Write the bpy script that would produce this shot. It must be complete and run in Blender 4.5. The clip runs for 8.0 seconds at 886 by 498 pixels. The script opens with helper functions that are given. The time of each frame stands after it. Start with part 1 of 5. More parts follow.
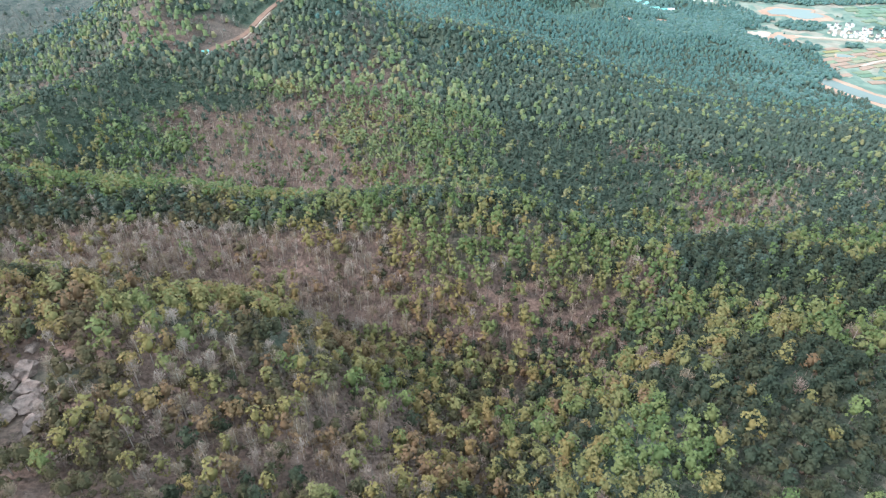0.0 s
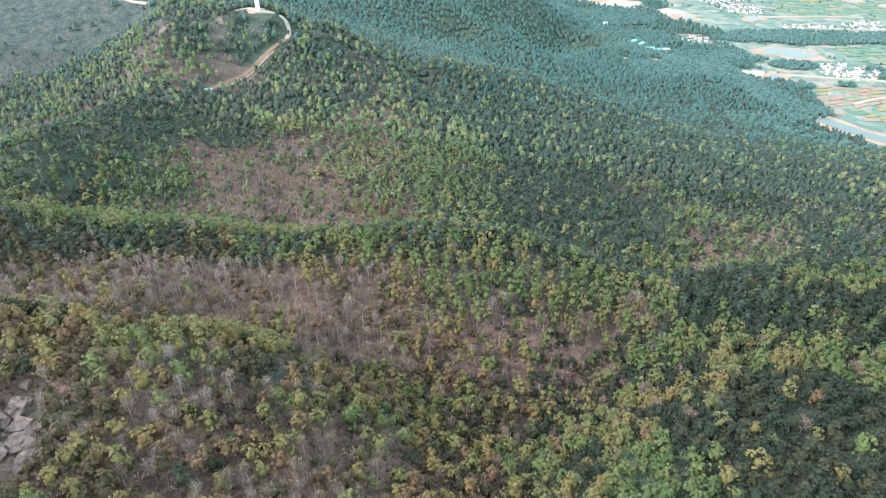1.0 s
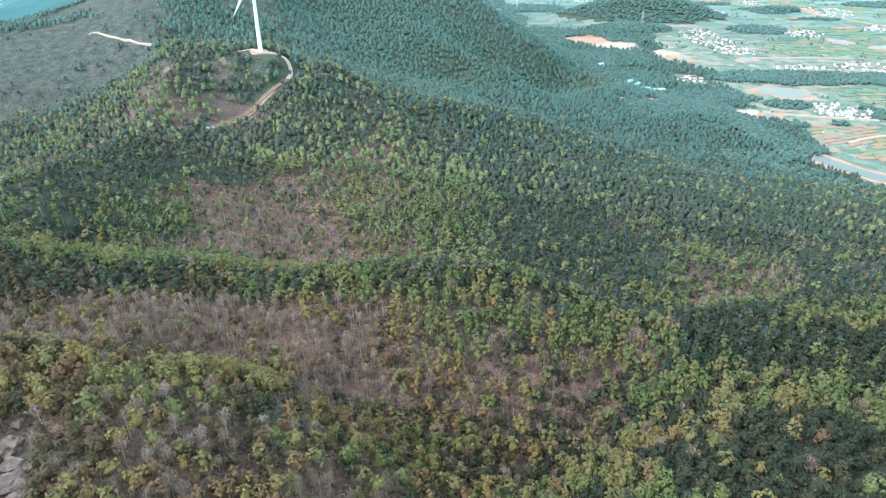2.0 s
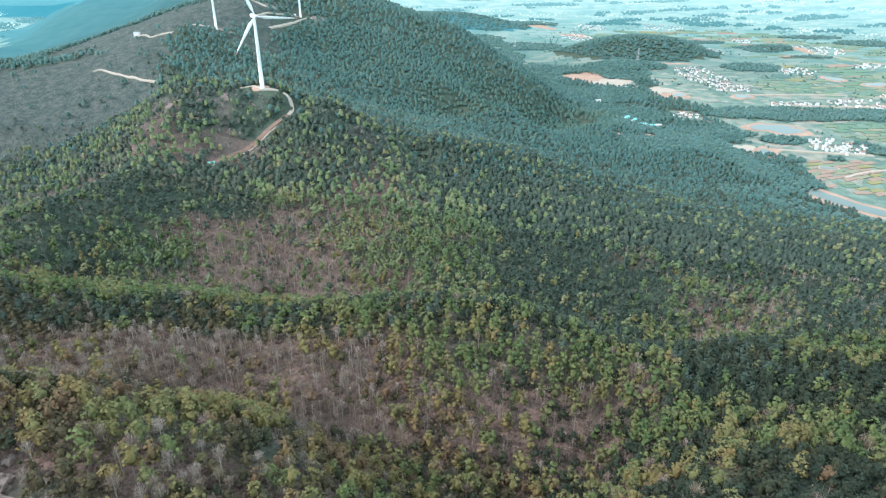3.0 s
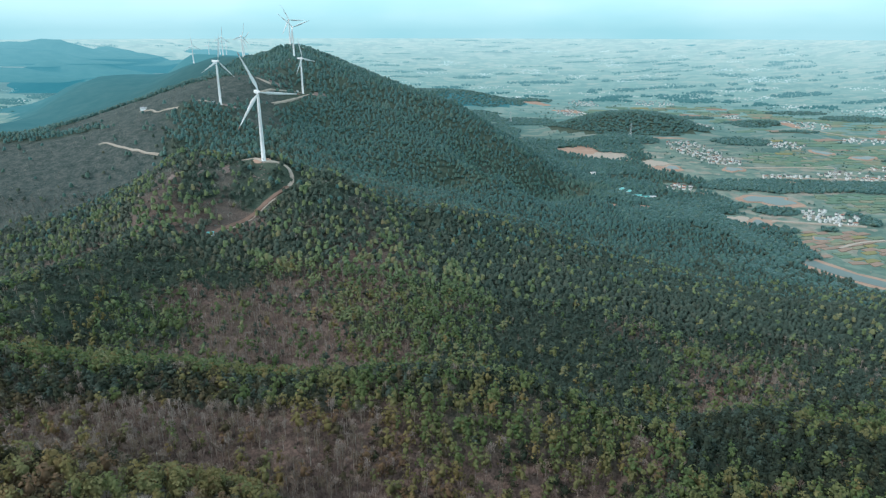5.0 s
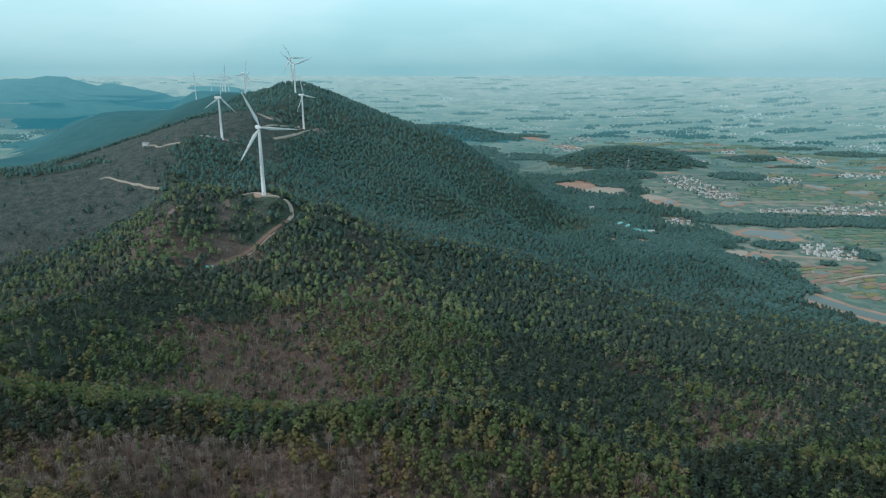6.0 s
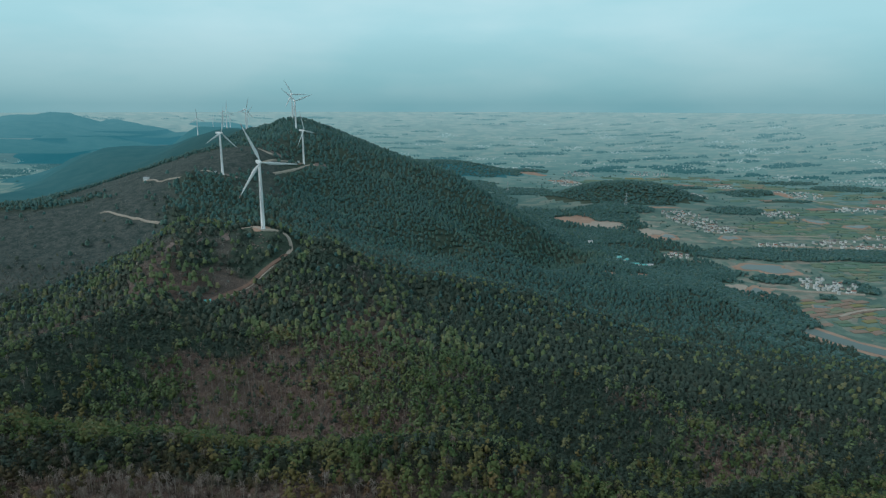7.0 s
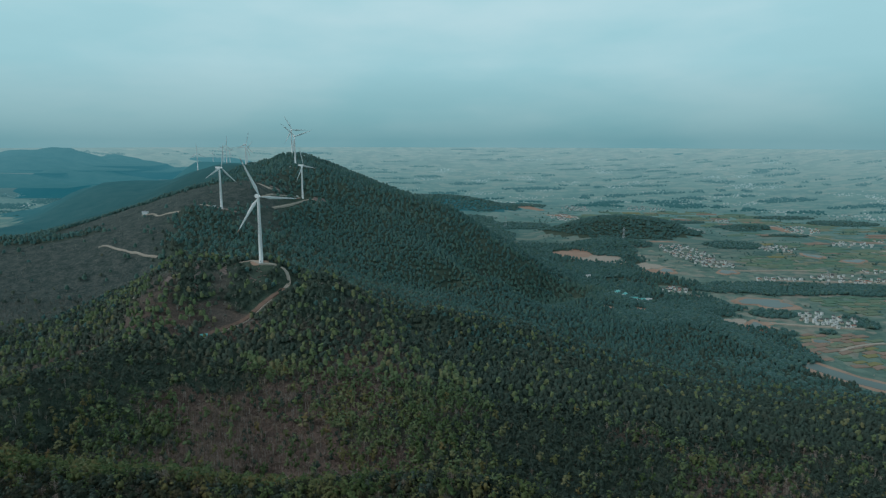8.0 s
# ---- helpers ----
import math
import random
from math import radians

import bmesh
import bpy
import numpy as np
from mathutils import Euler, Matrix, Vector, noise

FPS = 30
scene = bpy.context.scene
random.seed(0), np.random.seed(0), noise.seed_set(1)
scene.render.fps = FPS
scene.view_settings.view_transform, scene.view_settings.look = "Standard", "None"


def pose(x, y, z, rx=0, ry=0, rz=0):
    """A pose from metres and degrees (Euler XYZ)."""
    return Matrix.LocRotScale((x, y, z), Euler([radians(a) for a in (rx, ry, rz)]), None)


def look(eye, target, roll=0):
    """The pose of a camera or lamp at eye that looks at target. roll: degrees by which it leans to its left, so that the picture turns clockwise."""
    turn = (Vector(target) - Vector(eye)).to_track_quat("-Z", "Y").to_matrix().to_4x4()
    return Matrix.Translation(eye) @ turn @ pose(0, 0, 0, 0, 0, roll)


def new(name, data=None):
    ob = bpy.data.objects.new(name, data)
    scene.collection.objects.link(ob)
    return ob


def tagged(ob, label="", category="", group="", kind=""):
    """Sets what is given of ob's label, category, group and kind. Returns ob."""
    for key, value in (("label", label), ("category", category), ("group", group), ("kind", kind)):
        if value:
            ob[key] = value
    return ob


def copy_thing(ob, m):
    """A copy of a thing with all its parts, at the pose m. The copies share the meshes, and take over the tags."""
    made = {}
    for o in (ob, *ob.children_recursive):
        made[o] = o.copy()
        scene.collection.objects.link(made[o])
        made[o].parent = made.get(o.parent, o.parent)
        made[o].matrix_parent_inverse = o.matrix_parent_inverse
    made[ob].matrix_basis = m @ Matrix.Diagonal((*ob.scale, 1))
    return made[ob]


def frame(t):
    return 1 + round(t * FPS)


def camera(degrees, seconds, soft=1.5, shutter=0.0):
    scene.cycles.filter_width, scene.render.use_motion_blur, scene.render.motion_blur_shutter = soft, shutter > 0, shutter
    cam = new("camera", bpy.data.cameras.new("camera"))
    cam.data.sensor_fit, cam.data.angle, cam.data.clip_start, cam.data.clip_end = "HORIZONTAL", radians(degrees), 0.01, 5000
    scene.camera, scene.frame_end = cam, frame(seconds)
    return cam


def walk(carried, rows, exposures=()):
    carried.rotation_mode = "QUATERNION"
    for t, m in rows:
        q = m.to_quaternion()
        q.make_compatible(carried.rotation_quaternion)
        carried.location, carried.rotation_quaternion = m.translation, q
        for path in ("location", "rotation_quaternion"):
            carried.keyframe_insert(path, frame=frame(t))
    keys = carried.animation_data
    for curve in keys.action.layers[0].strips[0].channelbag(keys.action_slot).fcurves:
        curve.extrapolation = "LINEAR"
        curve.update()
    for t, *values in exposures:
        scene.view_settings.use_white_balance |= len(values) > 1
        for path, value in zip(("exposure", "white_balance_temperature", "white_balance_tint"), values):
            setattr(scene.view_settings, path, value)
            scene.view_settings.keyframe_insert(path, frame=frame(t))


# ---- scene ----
# ---- camera ----
cam = camera(69.7, 8.0, 1.3)
# seconds, yaw, pitch, roll: a hovering camera that tilts up and sinks a little
TILTS = [
    (0.0, 0.00, -34.95, 0.14), (0.5, -0.01, -33.55, 0.12), (1.0, -0.03, -31.74, 0.11), (1.5, -0.06, -29.99, 0.09),
    (3.0, -0.15, -25.31, 0.04), (3.5, -0.20, -23.68, 0.0), (4.0, -0.23, -22.11, -0.04), (4.5, -0.28, -20.54, -0.05),
    (6.0, -0.39, -15.89, -0.07), (6.5, -0.43, -14.37, -0.08), (7.0, -0.48, -12.81, -0.10), (7.5, -0.55, -11.27, -0.12),
    (8.0, -0.64, -9.72, -0.13),
]
EXPOSURES = [(0.0, 1.1, 6250, 18), (1.5, 1.05, 6200, 17), (3.0, 0.75, 6100, 15), (4.5, 0.1, 6050, 13), (6.0, -0.66, 6000, 9), (8.0, -1.32, 5900, 5)]
walk(cam, [(t, pose(0.03 * t, 0.21 * t, -0.38 * t, 90 + p, r, y)) for t, y, p, r in TILTS], EXPOSURES)

# ---- light ----
world = bpy.data.worlds.new("hazy_sky")
scene.world = world
world.use_nodes = True
wn = world.node_tree
sky = wn.nodes.new("ShaderNodeTexSky")
sky.sky_type, sky.sun_disc = "NISHITA", False
sky.sun_elevation, sky.sun_rotation = radians(39), radians(-115)
sky.dust_density, sky.air_density, sky.ozone_density = 1.0, 1.0, 1.5
back = wn.nodes["Background"]
wn.links.new(sky.outputs[0], back.inputs[0])
back.inputs[1].default_value = 0.08
# thin high cloud and haze that whiten the sky
where = wn.nodes.new("ShaderNodeTexCoord")
split = wn.nodes.new("ShaderNodeSeparateXYZ")
wn.links.new(where.outputs["Generated"], split.inputs[0])
veil = wn.nodes.new("ShaderNodeValToRGB")
veil.color_ramp.elements[0].position, veil.color_ramp.elements[0].color = 0.0, (0.56, 1.0, 1.06, 1)
veil.color_ramp.elements[1].position, veil.color_ramp.elements[1].color = 0.6, (0.9, 1.03, 1.08, 1)
for at, c in ((0.03, (0.76, 1.24, 1.29, 1)), (0.11, (1.25, 1.76, 1.8, 1)), (0.25, (1.5, 2.0, 2.03, 1))):
    veil.color_ramp.elements.new(at).color = c
wn.links.new(split.outputs[2], veil.inputs[0])
puff = wn.nodes.new("ShaderNodeTexNoise")
puff.inputs["Scale"].default_value, puff.inputs["Detail"].default_value = 2.6, 6
stretch = wn.nodes.new("ShaderNodeMapping")
stretch.inputs["Scale"].default_value = (1.0, 1.0, 3.5)
wn.links.new(where.outputs["Generated"], stretch.inputs[0])
wn.links.new(stretch.outputs[0], puff.inputs["Vector"])
cloud = wn.nodes.new("ShaderNodeMapRange")
cloud.inputs[1].default_value, cloud.inputs[2].default_value, cloud.inputs[3].default_value, cloud.inputs[4].default_value = 0.35, 0.65, 0.92, 1.0
wn.links.new(puff.outputs[0], cloud.inputs[0])
haze = wn.nodes.new("ShaderNodeBackground")
gaps = wn.nodes.new("ShaderNodeValToRGB")
gaps.color_ramp.elements[0].position, gaps.color_ramp.elements[0].color = 0.4, (0.88, 0.99, 1.0, 1)
gaps.color_ramp.elements[1].position, gaps.color_ramp.elements[1].color = 0.62, (1.05, 1.02, 1.01, 1)
wn.links.new(puff.outputs[0], gaps.inputs[0])
tinted = wn.nodes.new("ShaderNodeMix")
tinted.data_type, tinted.blend_type = "RGBA", "MULTIPLY"
tinted.inputs[0].default_value = 1.0
wn.links.new(veil.outputs[0], tinted.inputs[6])
wn.links.new(gaps.outputs[0], tinted.inputs[7])
wn.links.new(tinted.outputs[2], haze.inputs[0])
wn.links.new(cloud.outputs[0], haze.inputs[1])
both = wn.nodes.new("ShaderNodeMixShader")
both.inputs[0].default_value = 0.85
wn.links.new(back.outputs[0], both.inputs[1])
wn.links.new(haze.outputs[0], both.inputs[2])
wn.links.new(both.outputs[0], wn.nodes["World Output"].inputs[0])
sun = new("sun", bpy.data.lights.new("sun", "SUN"))
sun.data.energy, sun.data.angle, sun.data.color = 2.4, radians(10), (1.0, 0.9, 0.82)
sun.matrix_world = look((-720, -330, 640), (0, 0, 0))


# ---- materials ----
def material(name, rough=0.9, spec=0.2):
    m = bpy.data.materials.new(name)
    m.use_nodes = True
    nt = m.node_tree
    b = nt.nodes["Principled BSDF"]
    b.inputs["Roughness"].default_value = rough
    b.inputs["Specular IOR Level"].default_value = spec
    return m, nt, b


def ramp(nt, source, stops):
    r = nt.nodes.new("ShaderNodeValToRGB")
    while len(r.color_ramp.elements) < len(stops):
        r.color_ramp.elements.new(0.5)
    for e, (at, c) in zip(r.color_ramp.elements, stops):
        e.position, e.color = at, (*c, 1)
    nt.links.new(source, r.inputs[0])
    return r.outputs[0]


def noise_tex(nt, scale, detail=4.0, rough=0.6):
    c = nt.nodes.new("ShaderNodeTexCoord")
    n = nt.nodes.new("ShaderNodeTexNoise")
    n.inputs["Scale"].default_value, n.inputs["Detail"].default_value, n.inputs["Roughness"].default_value = scale, detail, rough
    nt.links.new(c.outputs["Object"], n.inputs["Vector"])
    return n.outputs[0]


def blend(nt, fac, a, b, mode="MIX"):
    m = nt.nodes.new("ShaderNodeMix")
    m.data_type, m.blend_type = "RGBA", mode
    for value, slot in ((fac, 0), (a, 6), (b, 7)):
        if isinstance(value, (int, float)):
            m.inputs[slot].default_value = value
        elif isinstance(value, tuple):
            m.inputs[slot].default_value = (*value, 1)
        else:
            nt.links.new(value, m.inputs[slot])
    return m.outputs[2]


def bump(nt, b, source, strength, distance):
    n = nt.nodes.new("ShaderNodeBump")
    n.inputs["Strength"].default_value, n.inputs["Distance"].default_value = strength, distance
    nt.links.new(source, n.inputs["Height"])
    nt.links.new(n.outputs[0], b.inputs["Normal"])


def plain(name, stops, scale=0.3, rough=0.85, spec=0.25, metal=0.0, relief=0.0):
    """A surface whose colour wanders over the stops at two scales."""
    m, nt, b = material(name, rough, spec)
    big, fine = noise_tex(nt, scale), noise_tex(nt, scale * 9)
    col = blend(nt, 0.35, ramp(nt, big, stops), ramp(nt, fine, stops))
    nt.links.new(col, b.inputs["Base Color"])
    b.inputs["Metallic"].default_value = metal
    if relief:
        bump(nt, b, fine, 0.6, relief)
    return m


def foliage(name, stops, through_light=0.25, haze_sheen=0.0):
    """Leaves: the colour of each tree by its tone, mottled from clump to clump."""
    m, nt, b = material(name, 0.75, 0.15)
    # teal sheen that stands in for haze on farther trees
    b.inputs["Sheen Weight"].default_value, b.inputs["Sheen Roughness"].default_value = haze_sheen, 0.55
    b.inputs["Sheen Tint"].default_value = (0.6, 0.95, 1.0, 1)
    a = nt.nodes.new("ShaderNodeAttribute")
    a.attribute_name = "tone"
    g = nt.nodes.new("ShaderNodeNewGeometry")
    own = ramp(nt, a.outputs["Fac"], stops)
    mottle = ramp(nt, g.outputs["Random Per Island"], [(0, (0.86, 0.86, 0.86)), (1, (1.14, 1.14, 1.14))])
    col = blend(nt, 1.0, own, mottle, "MULTIPLY")
    nt.links.new(col, b.inputs["Base Color"])
    t = nt.nodes.new("ShaderNodeBsdfTranslucent")
    nt.links.new(col, t.inputs[0])
    mix = nt.nodes.new("ShaderNodeMixShader")
    mix.inputs[0].default_value = through_light
    nt.links.new(b.outputs[0], mix.inputs[1])
    nt.links.new(t.outputs[0], mix.inputs[2])
    nt.links.new(mix.outputs[0], nt.nodes["Material Output"].inputs[0])
    return m


LEAF = foliage("spring_leaves", [(0.0, (0.09, 0.14, 0.058)), (0.3, (0.14, 0.18, 0.072)), (0.55, (0.175, 0.178, 0.08)),
                                 (0.8, (0.21, 0.182, 0.075)), (0.95, (0.225, 0.165, 0.08)), (1.0, (0.15, 0.095, 0.07))])
PINE = foliage("pine_needles", [(0.0, (0.03, 0.045, 0.031)), (0.4, (0.042, 0.054, 0.034)), (0.7, (0.068, 0.066, 0.036)), (1.0, (0.095, 0.08, 0.045))], 0.1)
# pine copies for farther slopes: paler, bluer needles paint in the haze
HAZED_PINE = foliage("hazed_pine_needles", [(0.0, (0.05, 0.115, 0.105)), (0.5, (0.059, 0.126, 0.114)), (0.85, (0.072, 0.136, 0.118)), (1.0, (0.092, 0.146, 0.12))], 0.1, 0.2)
HALF_HAZED_PINE = foliage("half_hazed_pine_needles", [(0.0, (0.05, 0.078, 0.06)), (0.5, (0.064, 0.09, 0.069)), (0.85, (0.084, 0.102, 0.074)), (1.0, (0.115, 0.116, 0.08))], 0.1, 0.05)
# leaf copies for farther trees, paled and blued to paint in haze
MID_LEAF = foliage("mid_slope_leaves", [(0.0, (0.12, 0.175, 0.085)), (0.4, (0.165, 0.212, 0.1)), (0.7, (0.205, 0.218, 0.11)), (1.0, (0.245, 0.21, 0.118))], 0.2, 0.05)
HAZY_LEAF = foliage("hazed_green_leaves", [(0.0, (0.07, 0.145, 0.12)), (0.6, (0.095, 0.165, 0.13)), (1.0, (0.13, 0.175, 0.13))], 0.2, 0.1)
TWIG = foliage("bare_twigs", [(0.0, (0.17, 0.13, 0.112)), (0.5, (0.235, 0.185, 0.16)), (0.85, (0.235, 0.195, 0.14)), (1.0, (0.33, 0.28, 0.25))], 0.0)
# twigs of the far bare trees, greyed to paint in haze
HAZED_TWIG = foliage("hazed_twigs", [(0.0, (0.13, 0.145, 0.13)), (0.5, (0.17, 0.18, 0.16)), (1.0, (0.22, 0.215, 0.19))], 0.0)
PALE_BARK = plain("silver_bark", [(0.3, (0.27, 0.24, 0.21)), (0.7, (0.46, 0.42, 0.38))], 0.5)
BARK = plain("pale_bark", [(0.3, (0.16, 0.14, 0.12)), (0.7, (0.34, 0.31, 0.28))], 0.5)


SHRUB = foliage("dry_brown_leaves", [(0.0, (0.085, 0.066, 0.055)), (0.5, (0.135, 0.105, 0.085)), (0.8, (0.13, 0.12, 0.075)), (1.0, (0.17, 0.12, 0.1))], 0.0)


def litter_material():
    m, nt, b = material("leaf_litter", 0.95, 0.1)
    big, mid, fine = noise_tex(nt, 0.012, 5), noise_tex(nt, 0.09, 6), noise_tex(nt, 0.8, 5)
    c1 = ramp(nt, mid, [(0.3, (0.1, 0.073, 0.063)), (0.5, (0.165, 0.115, 0.097)), (0.7, (0.24, 0.165, 0.14))])
    c2 = ramp(nt, fine, [(0.38, (0.05, 0.042, 0.035)), (0.62, (0.235, 0.175, 0.15))])
    brown = blend(nt, 0.55, c1, c2)
    # paler litter; the cover values use it for haze at middle distance
    pale_brown = blend(nt, 0.5, brown, (0.33, 0.28, 0.235))
    green = blend(nt, 0.5, ramp(nt, mid, [(0.35, (0.042, 0.07, 0.054)), (0.65, (0.09, 0.12, 0.088))]), ramp(nt, fine, [(0.38, (0.028, 0.048, 0.038)), (0.62, (0.11, 0.138, 0.102))]))
    a = nt.nodes.new("ShaderNodeAttribute")
    a.attribute_name = "cover"
    add = nt.nodes.new("ShaderNodeMath")
    add.operation = "MULTIPLY_ADD"
    nt.links.new(big, add.inputs[0])
    add.inputs[1].default_value = 0.5
    nt.links.new(a.outputs["Fac"], add.inputs[2])
    c = blend(nt, ramp(nt, add.outputs[0], [(0.4, (0, 0, 0)), (0.62, (1, 1, 1))]), green, brown)
    c = blend(nt, ramp(nt, add.outputs[0], [(0.86, (0, 0, 0)), (1.0, (1, 1, 1))]), c, pale_brown)
    # greyer, bluer far slopes: scrub with haze put into its colour
    hazed_scrub = blend(nt, 0.5, ramp(nt, mid, [(0.38, (0.03, 0.052, 0.05)), (0.5, (0.07, 0.09, 0.083)), (0.64, (0.125, 0.132, 0.12))]), ramp(nt, noise_tex(nt, 0.28, 5, 0.7), [(0.42, (0.025, 0.046, 0.043)), (0.6, (0.115, 0.126, 0.115))]))
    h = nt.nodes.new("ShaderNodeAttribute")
    h.attribute_name = "hazed_scrub"
    c = blend(nt, h.outputs["Fac"], c, hazed_scrub)
    nt.links.new(c, b.inputs["Base Color"])
    bump(nt, b, fine, 0.8, 0.6)
    return m


def farmland_material():
    """Plots of crops, fallow soil and scrub."""
    m, nt, b = material("farmland", 0.95, 0.15)
    c = nt.nodes.new("ShaderNodeTexCoord")
    v = nt.nodes.new("ShaderNodeTexVoronoi")
    v.inputs["Scale"].default_value = 0.038
    nt.links.new(c.outputs["Object"], v.inputs["Vector"])
    s = nt.nodes.new("ShaderNodeSeparateColor")
    nt.links.new(v.outputs["Color"], s.inputs[0])
    plots = ramp(nt, s.outputs[0], [(0.0, (0.075, 0.145, 0.125)), (0.3, (0.11, 0.195, 0.165)), (0.55, (0.16, 0.24, 0.2)), (0.75, (0.25, 0.265, 0.22)), (1.0, (0.38, 0.315, 0.265))])
    rough = ramp(nt, noise_tex(nt, 0.05, 6), [(0.38, (0.07, 0.12, 0.1)), (0.62, (0.24, 0.3, 0.25))])
    nt.links.new(blend(nt, 0.4, plots, rough), b.inputs["Base Color"])
    return m


LITTER, FARM = litter_material(), farmland_material()
WHITE = plain("white_steel_paint", [(0.3, (0.74, 0.76, 0.76)), (0.7, (0.82, 0.83, 0.83))], 0.05, 0.4, 0.5)
EARTH = plain("red_earth", [(0.3, (0.3, 0.195, 0.145)), (0.55, (0.4, 0.275, 0.21)), (0.75, (0.5, 0.38, 0.305))], 0.03, 0.95, 0.1)
DIRT = plain("pale_gravel", [(0.3, (0.34, 0.29, 0.24)), (0.7, (0.46, 0.41, 0.35))], 0.15, 0.95, 0.1)
BROWN_EARTH = plain("brown_earth", [(0.3, (0.15, 0.1, 0.08)), (0.7, (0.25, 0.175, 0.14))], 0.2, 0.95, 0.1)
ROCK = plain("pale_rock", [(0.32, (0.1, 0.08, 0.07)), (0.45, (0.22, 0.172, 0.152)), (0.58, (0.33, 0.262, 0.236)), (0.72, (0.2, 0.178, 0.15))], 0.6, 0.9, 0.2, 0.0, 0.5)

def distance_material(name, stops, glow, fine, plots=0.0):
    """Far land, haze painted in as emission: paler and bluer with the way."""
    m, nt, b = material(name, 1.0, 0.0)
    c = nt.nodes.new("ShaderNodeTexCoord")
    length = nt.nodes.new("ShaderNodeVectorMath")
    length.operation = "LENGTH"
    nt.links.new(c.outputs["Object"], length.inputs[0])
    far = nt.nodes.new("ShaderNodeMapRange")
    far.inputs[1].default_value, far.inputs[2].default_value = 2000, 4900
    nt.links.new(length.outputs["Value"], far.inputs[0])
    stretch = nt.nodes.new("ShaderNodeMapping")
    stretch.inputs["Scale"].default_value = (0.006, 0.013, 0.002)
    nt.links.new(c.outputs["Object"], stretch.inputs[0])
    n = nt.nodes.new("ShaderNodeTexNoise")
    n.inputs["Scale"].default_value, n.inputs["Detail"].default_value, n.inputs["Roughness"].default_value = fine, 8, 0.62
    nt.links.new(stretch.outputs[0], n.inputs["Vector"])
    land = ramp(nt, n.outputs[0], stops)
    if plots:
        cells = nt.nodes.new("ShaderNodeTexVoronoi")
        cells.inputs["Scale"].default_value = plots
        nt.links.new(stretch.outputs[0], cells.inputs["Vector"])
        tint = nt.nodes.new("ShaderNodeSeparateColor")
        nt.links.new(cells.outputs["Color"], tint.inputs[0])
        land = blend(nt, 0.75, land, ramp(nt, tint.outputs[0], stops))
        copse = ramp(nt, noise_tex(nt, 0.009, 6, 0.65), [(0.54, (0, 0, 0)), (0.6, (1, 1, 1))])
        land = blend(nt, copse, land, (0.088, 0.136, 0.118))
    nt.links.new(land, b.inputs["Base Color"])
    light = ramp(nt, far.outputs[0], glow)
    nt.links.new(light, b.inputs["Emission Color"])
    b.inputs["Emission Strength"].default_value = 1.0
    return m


# haze glow by share of the way from 2000 to 4900 m
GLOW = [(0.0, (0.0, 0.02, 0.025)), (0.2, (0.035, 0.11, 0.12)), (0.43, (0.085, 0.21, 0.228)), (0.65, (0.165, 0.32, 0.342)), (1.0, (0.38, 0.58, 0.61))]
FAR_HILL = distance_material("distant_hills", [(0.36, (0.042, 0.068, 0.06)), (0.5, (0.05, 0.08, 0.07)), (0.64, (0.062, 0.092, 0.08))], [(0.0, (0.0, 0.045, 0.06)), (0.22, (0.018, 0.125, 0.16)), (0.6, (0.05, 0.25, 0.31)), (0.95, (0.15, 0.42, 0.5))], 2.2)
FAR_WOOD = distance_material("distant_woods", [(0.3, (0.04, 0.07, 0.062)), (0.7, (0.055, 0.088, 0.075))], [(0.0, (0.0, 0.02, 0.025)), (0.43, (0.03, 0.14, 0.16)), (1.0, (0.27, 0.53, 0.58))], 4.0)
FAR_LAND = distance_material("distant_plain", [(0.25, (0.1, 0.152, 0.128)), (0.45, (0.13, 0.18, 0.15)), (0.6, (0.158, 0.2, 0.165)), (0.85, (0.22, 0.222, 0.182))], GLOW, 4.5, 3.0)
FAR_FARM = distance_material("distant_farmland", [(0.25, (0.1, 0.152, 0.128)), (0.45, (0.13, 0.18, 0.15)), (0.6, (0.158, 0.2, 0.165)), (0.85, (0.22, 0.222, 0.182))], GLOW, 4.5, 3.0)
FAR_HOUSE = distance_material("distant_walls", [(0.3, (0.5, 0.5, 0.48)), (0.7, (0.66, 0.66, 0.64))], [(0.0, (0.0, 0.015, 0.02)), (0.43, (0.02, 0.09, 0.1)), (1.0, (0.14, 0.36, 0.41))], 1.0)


# ---- terrain ----
PLAIN = -333.0
courses = []


def course(*points):
    """A crest, slope or valley line of the land, as places along it."""
    for a, b in zip(points, points[1:]):
        n = max(1, int(math.dist(a[:2], b[:2]) / 45))
        courses.extend(tuple(p + (q - p) * k / n for p, q in zip(a, b)) for k in range(n))
    courses.append(points[-1])


course((-337, 330, -139), (-291, 395, -163), (-252, 430, -166), (-194, 520, -166), (-175, 560, -163), (-144, 615, -141), (-173, 622, -125), (-217, 640, -120))  # main crest
course((-344, 1025, -110), (-394, 1030, -102), (-396, 1010, -103))  # saddle
course((-359, 850, -145), (-316, 900, -149), (-268, 900, -150))  # saddle face
course((-344, 1025, -116), (-327, 1150, -91), (-334, 1300, -81), (-374, 1600, -54))  # t3 spur
course((-334, 1300, -75), (-311, 1428, -63), (-268, 1440, -68))  # peak front
course((-1220, 3300, -166), (-1347, 3900, -143), (-1128, 3535, -140), (-962, 3300, -145))  # far crest two
course((-334, 1300, -75), (-262, 1260, -115), (-242, 1260, -117))  # t3 shelf
course((-374, 1600, -48), (-236, 1560, -84), (-95, 1500, -123), (37, 1440, -160), (114, 1380, -210), (173, 1310, -247), (227, 1250, -279), (294, 1190, -306))  # east shoulder
